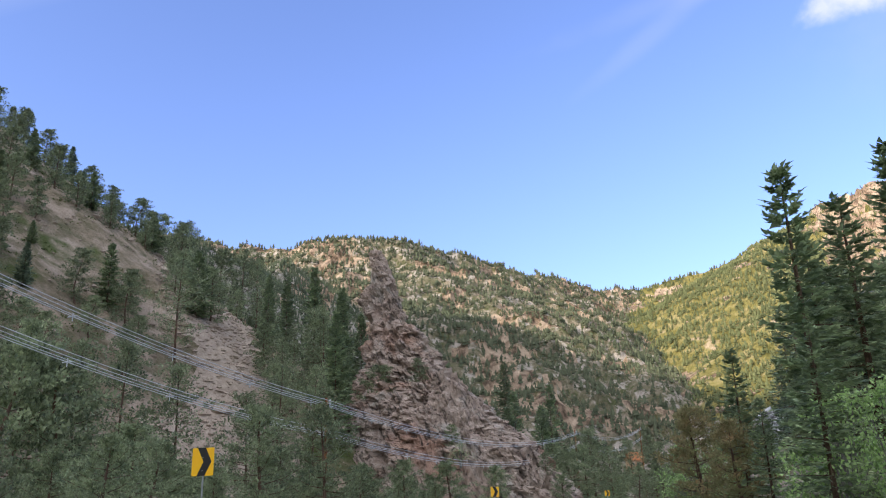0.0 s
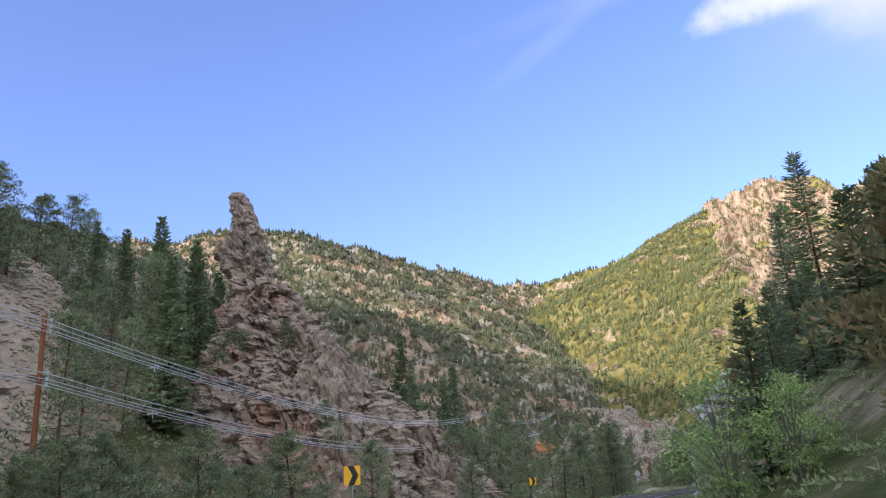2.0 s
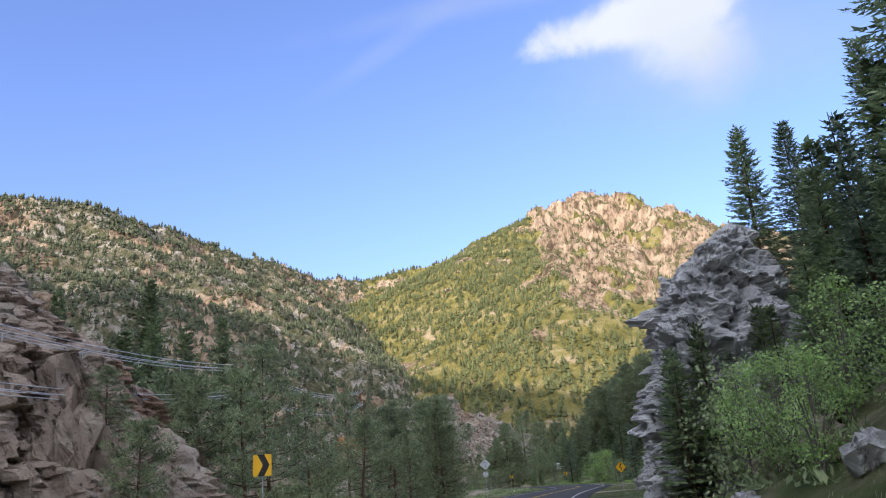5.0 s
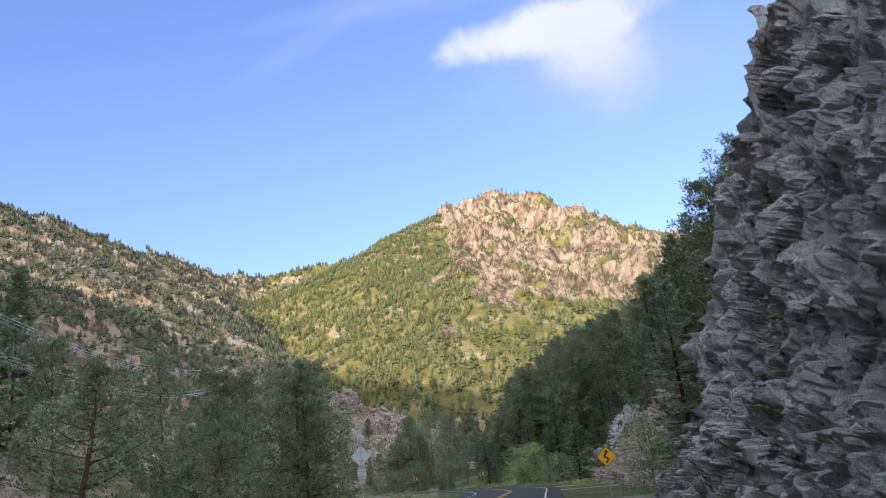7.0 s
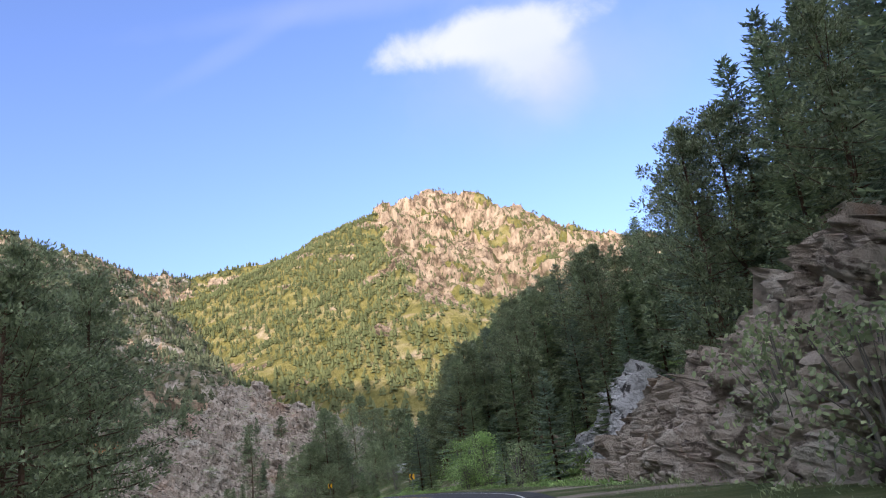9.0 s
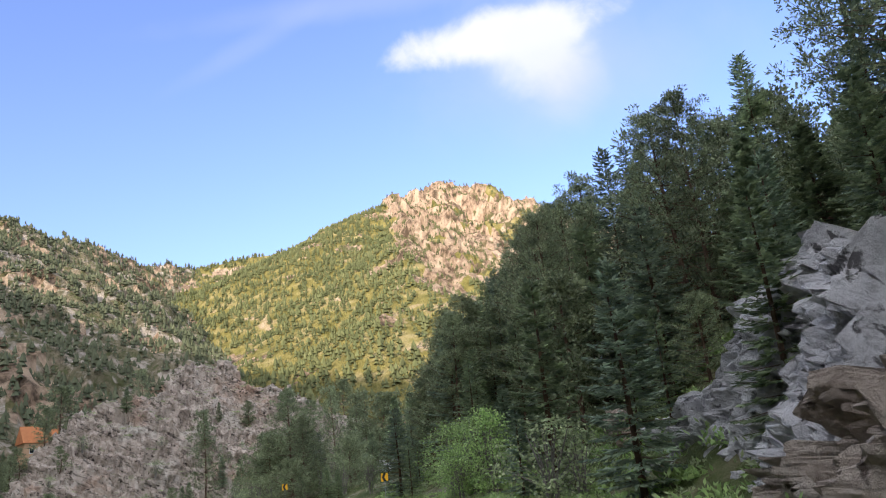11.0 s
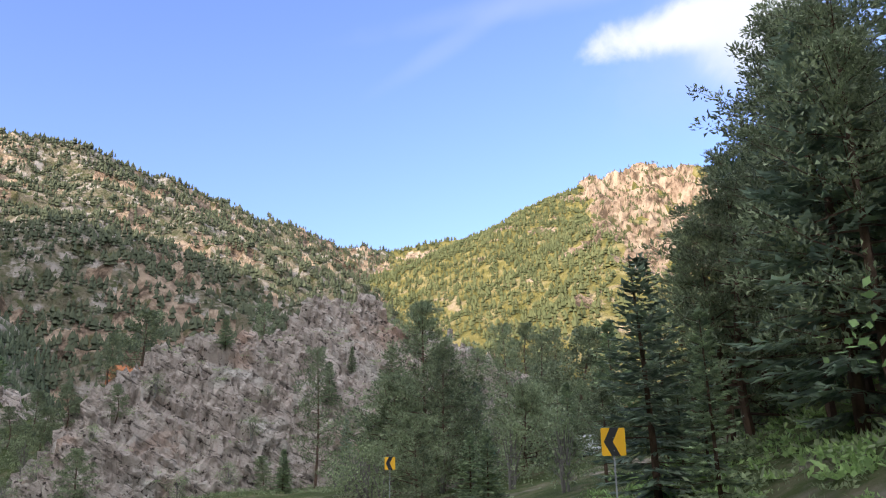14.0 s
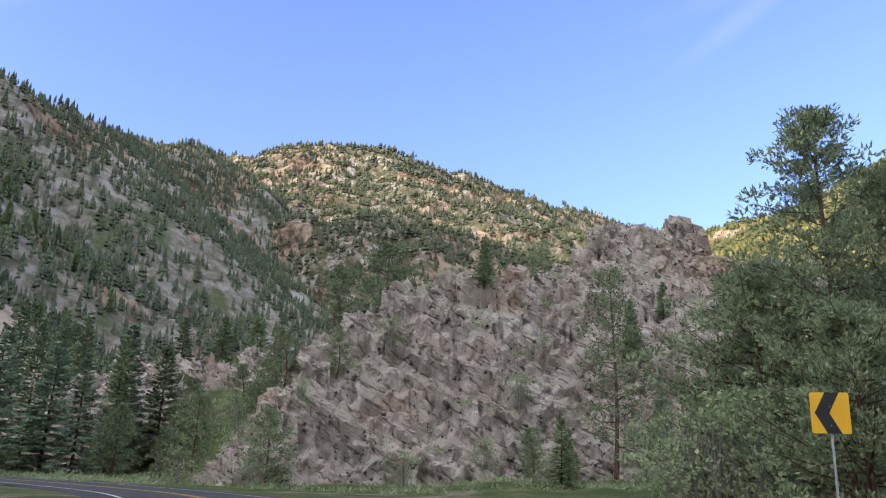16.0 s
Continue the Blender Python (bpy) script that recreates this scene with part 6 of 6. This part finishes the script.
def winding_sign(x, y, z, face):
    ob = tagged(new("warning_sign"), "yellow diamond winding road sign on a steel post", "road sign")
    panel("border", rounded(0.765, 0.765, 0.05, 45), 0.003, M["sign_black"], ob, label="thin black border")
    panel("panel", rounded(0.735, 0.735, 0.045, 45), 0.004, M["sign_yellow"], ob, y=-0.004, label="orange-yellow reflective panel")
    pts = [(-0.02, -0.33), (-0.01, -0.25), (0.06, -0.20), (0.10, -0.14), (0.06, -0.08), (-0.04, -0.05), (-0.11, 0.0), (-0.11, 0.06), (-0.05, 0.11), (0.01, 0.15), (0.02, 0.20)]
    line = np.array(pts)
    for _ in range(2):
        line = np.concatenate([line[:1], np.stack([0.75 * line[:-1] + 0.25 * line[1:], 0.25 * line[:-1] + 0.75 * line[1:]], 1).reshape(-1, 2), line[-1:]])
    d = unit(np.gradient(line, axis=0))
    n = np.stack([-d[:, 1], d[:, 0]], 1) * 0.042
    bm = bmesh.new()
    left = [bm.verts.new((p[0], -0.0075, p[1])) for p in line + n]
    right = [bm.verts.new((p[0], -0.0075, p[1])) for p in line - n]
    for i in range(len(line) - 1):
        bm.faces.new((left[i], left[i + 1], right[i + 1], right[i]))
    tip = [bm.verts.new(p) for p in ((-0.11, -0.0075, 0.20), (0.02, -0.0075, 0.38), (0.15, -0.0075, 0.20))]
    bm.faces.new(tip)
    part("arrow", bm, M["sign_black"], ob, "black winding arrow")
    post(ob, ground_at(x, y) - z - 0.3, 0.45)
    ob.matrix_world = pose(x, y, z, 0, 0, face)


winding_sign(60.0, 158.0, 1.25, -26)


def back_sign(x, y, z, face):
    ob = tagged(new("warning_sign"), "diamond road sign seen from its bare metal back", "road sign")
    panel("panel", rounded(0.76, 0.76, 0.04, 45), 0.004, M["sign_back"], ob, label="grey aluminium back")
    panel("plaque", [(a, b - 0.92) for a, b in rounded(0.46, 0.46, 0.03)], 0.004, M["sign_back"], ob, label="small grey plaque")
    for zz in (0.2, -0.22, -0.78, -1.06):
        bm = bmesh.new()
        box(bm, (0, -0.03, zz), (0.42 if zz < -0.5 else 0.36, 0.03, 0.05), bevel=0.005)
        part("brace", bm, M["steel"], ob)
    post(ob, ground_at(x, y) - z - 0.3, 0.5, y=-0.06)
    ob.matrix_world = pose(x, y, z, 0, 0, face)


back_sign(48.0, 163.1, 2.45, -22)


# ---------------------------------------------------------------- power line
POLES = [(-36.0, 20.0, 20.8), (-11.8, 76.5, 11.2), (26.5, 181.0, 15.9), (56.5, 250.0, 21.8)]
LEVELS = (0.7, 3.4)


def utility_pole(x, y, top, label):
    ob = tagged(new("utility_pole"), label, "utility pole", "poles of the power line")
    foot = surface_at(x, y) - 0.8
    bm = bmesh.new()
    bar(bm, (0, 0, foot - top), (0, 0, 0), 0.17, 0.12, 12)
    part("pole", bm, M["pole_wood"], ob)
    for drop in LEVELS:
        for sgn in (-1, 0, 1):
            bm = bmesh.new()
            bar(bm, (0, 0, -drop + 0.3 * sgn), (0.34, 0.02, -drop + 0.3 * sgn + 0.05), 0.03)
            bracket = part("bracket", bm, M["steel"], ob)
            bm = bmesh.new()
            for k in range(4):
                bmesh.ops.create_cone(bm, cap_ends=True, segments=10, radius1=0.075, radius2=0.045, depth=0.05, matrix=Matrix.Translation((0.34, 0.02, -drop + 0.3 * sgn + 0.08 + 0.05 * k)))
            part("insulator", bm, M["porcelain"], bracket, "pale grey ribbed insulator")
    ob.location = (x, y, top)
    return ob


for k, (x, y, top) in enumerate(POLES):
    utility_pole(x, y, top, ("brown wooden pole on the hillside", "reddish-brown wooden pole with insulators", "brown wooden pole among the pines", "dark wooden pole beyond the pines")[k])


def power_cable(drop, off, rise, sag, label):
    v, f = Soup(), None
    clips = []
    for (ax, ay, az), (bx, by, bz) in zip(POLES, POLES[1:]):
        a, b = np.array([ax + 0.34 + off, ay, az - drop + rise]), np.array([bx + 0.34 + off, by, bz - drop + rise])
        t = np.linspace(0, 1, 30)[:, None]
        p = a * (1 - t) + b * t - np.array([0, 0, 1]) * (4 * sag * t * (1 - t)) * np.linalg.norm(b - a) / 70
        v.add(*tube(p, np.full(len(p), 0.026), 5))
        if off == 0:
            for u in np.arange(0.08, 0.98, 9.0 / np.linalg.norm(b - a)):
                q = a * (1 - u) + b * u - np.array([0, 0, 1]) * (4 * sag * u * (1 - u)) * np.linalg.norm(b - a) / 70
                one = Soup()
                one.add(*tube([q - (0.32, 0, 0.02), q + (0.32, 0, 0.02)], (0.035, 0.035), 4))
                one.add(*tube([q - (0, 0, 0.3), q + (0, 0, 0.24)], (0.035, 0.035), 4))
                clips.append(one)
    ob = tagged(new("power_cable", v.mesh("power_cable", M["wire"])), label, "cable", "cables of the power line")
    for one in clips:
        part_mesh("spacer", one.mesh("spacer", M["porcelain"]), ob, "white spacer")


for drop, sag in zip(LEVELS, (2.0, 2.2)):
    for off, rise in ((-0.28, 0.05), (0.0, -0.2), (0.28, 0.05), (0.0, 0.42)):
        power_cable(drop, off if rise != 0.42 else 0.02, rise, sag, "bright aluminium cable strung between the poles")


# ---------------------------------------------------------------- beyond the bend
M["stucco"] = material("tan_stucco", [(0.3, (0.50, 0.33, 0.20)), (0.7, (0.62, 0.42, 0.27))], 0.6, 7, 0.9, 0.2, 8)
M["roof_red"] = material("rust_roof", [(0.3, (0.40, 0.15, 0.06)), (0.7, (0.52, 0.22, 0.09))], 0.8, 7, 0.7, 0.3, 6)
M["white_paint"] = material("white_vehicle_paint", [(0.3, (0.70, 0.71, 0.73)), (0.7, (0.80, 0.81, 0.82))], 1.5, 5, 0.3, 0, spec=0.5)
M["dark_glass"] = material("dark_glass", [(0.3, (0.015, 0.017, 0.02)), (0.7, (0.03, 0.033, 0.036))], 2, 3, 0.08, 0, spec=0.6)
M["tyre"] = material("tyre_rubber", [(0.3, (0.015, 0.015, 0.015)), (0.7, (0.03, 0.03, 0.03))], 4, 5, 0.85, 0.2, 20)
M["teal"] = material("teal_tarpaulin", [(0.3, (0.05, 0.26, 0.25)), (0.7, (0.09, 0.36, 0.34))], 1.2, 6, 0.6, 0.3, 5)


def house(x, y, z, face):
    ob = tagged(new("house"), "tan house with a rust-red pitched roof", "house")
    bm = bmesh.new()
    box(bm, (0, 0, 3.6), (10, 7, 7.2))
    part("wall", bm, M["stucco"], ob)
    bm = bmesh.new()
    vs = [bm.verts.new(p) for p in ((-5.6, -4.1, 7.1), (5.6, -4.1, 7.1), (5.6, 4.1, 7.1), (-5.6, 4.1, 7.1), (-5.6, 0, 11.0), (5.6, 0, 11.0))]
    for q in ((0, 1, 5, 4), (2, 3, 4, 5), (0, 4, 3), (1, 2, 5), (3, 2, 1, 0)):
        bm.faces.new([vs[i] for i in q])
    part("roof", bm, M["roof_red"], ob)
    for wx, wz in ((-3, 2.1), (0.2, 2.1), (3.2, 2.1), (-3, 5.4), (0.2, 5.4), (3.2, 5.4)):
        bm = bmesh.new()
        box(bm, (wx, -3.53, wz), (1.3, 0.1, 1.2), bevel=0.02)
        w = part("window", bm, M["white_paint"], ob, "white window frame")
        bm = bmesh.new()
        box(bm, (wx, -3.585, wz), (1.08, 0.02, 0.98))
        part("pane", bm, M["dark_glass"], w)
    ob.matrix_world = pose(x, y, z, 0, 0, face) @ Matrix.Diagonal((0.7, 0.8, 0.95, 1))


def van(x, y, z, face):
    ob = tagged(new("camper_van"), "white camper van parked under the pines", "van")
    bm = bmesh.new()
    box(bm, (0, 0, 1.35), (5.2, 2.0, 1.9), bevel=0.16)
    part("body", bm, M["white_paint"], ob)
    bm = bmesh.new()
    box(bm, (2.85, 0, 0.95), (1.1, 1.9, 0.95), bevel=0.18)
    part("bonnet", bm, M["white_paint"], ob)
    for sy in (-1, 1):
        for wx in (-1.3, 0.2, 1.7):
            bm = bmesh.new()
            box(bm, (wx, sy * 1.0, 1.75), (1.1, 0.03, 0.55), bevel=0.01)
            part("window", bm, M["dark_glass"], ob)
        for wx in (-1.7, 2.2):
            bm = bmesh.new()
            bar(bm, (wx, sy * 0.78, 0.38), (wx, sy * 1.0, 0.38), 0.38, None, 20)
            wheel = part("tyre", bm, M["tyre"], ob)
            bm = bmesh.new()
            bar(bm, (wx, sy * 0.99, 0.38), (wx, sy * 1.02, 0.38), 0.22, None, 16)
            part("rim", bm, M["steel"], wheel)
    bm = bmesh.new()
    box(bm, (2.58, 0, 1.75), (0.05, 1.7, 0.6), pose(0, 0, 0, 0, -20, 0), bevel=0.01)
    part("windscreen", bm, M["dark_glass"], ob)
    ob.matrix_world = pose(x, y, z, 0, 0, face)


def canopy(x, y, z):
    ob = tagged(new("canopy"), "teal tarpaulin canopy on thin posts", "canopy")
    bm = bmesh.new()
    vs = [bm.verts.new(p) for p in ((-1.8, -1.8, 2.1), (1.8, -1.8, 2.1), (1.8, 1.8, 2.1), (-1.8, 1.8, 2.1), (0, 0, 2.8))]
    for i in range(4):
        bm.faces.new((vs[i], vs[(i + 1) % 4], vs[4]))
    bmesh.ops.solidify(bm, geom=bm.faces[:], thickness=0.03)
    part("roof", bm, M["teal"], ob)
    for sx2 in (-1, 1):
        for sy2 in (-1, 1):
            bm = bmesh.new()
            bar(bm, (1.75 * sx2, 1.75 * sy2, -0.2), (1.75 * sx2, 1.75 * sy2, 2.12), 0.03)
            part("leg", bm, M["steel"], ob)
    ob.location = (x, y, z)


house(80.6, 374.0, ground_at(80.6, 374.0) - 0.4, 12)
van(131.0, 308.0, ground_at(131, 308) + 0.02, 35)
canopy(123.5, 320.0, ground_at(123.5, 320) + 0.02)
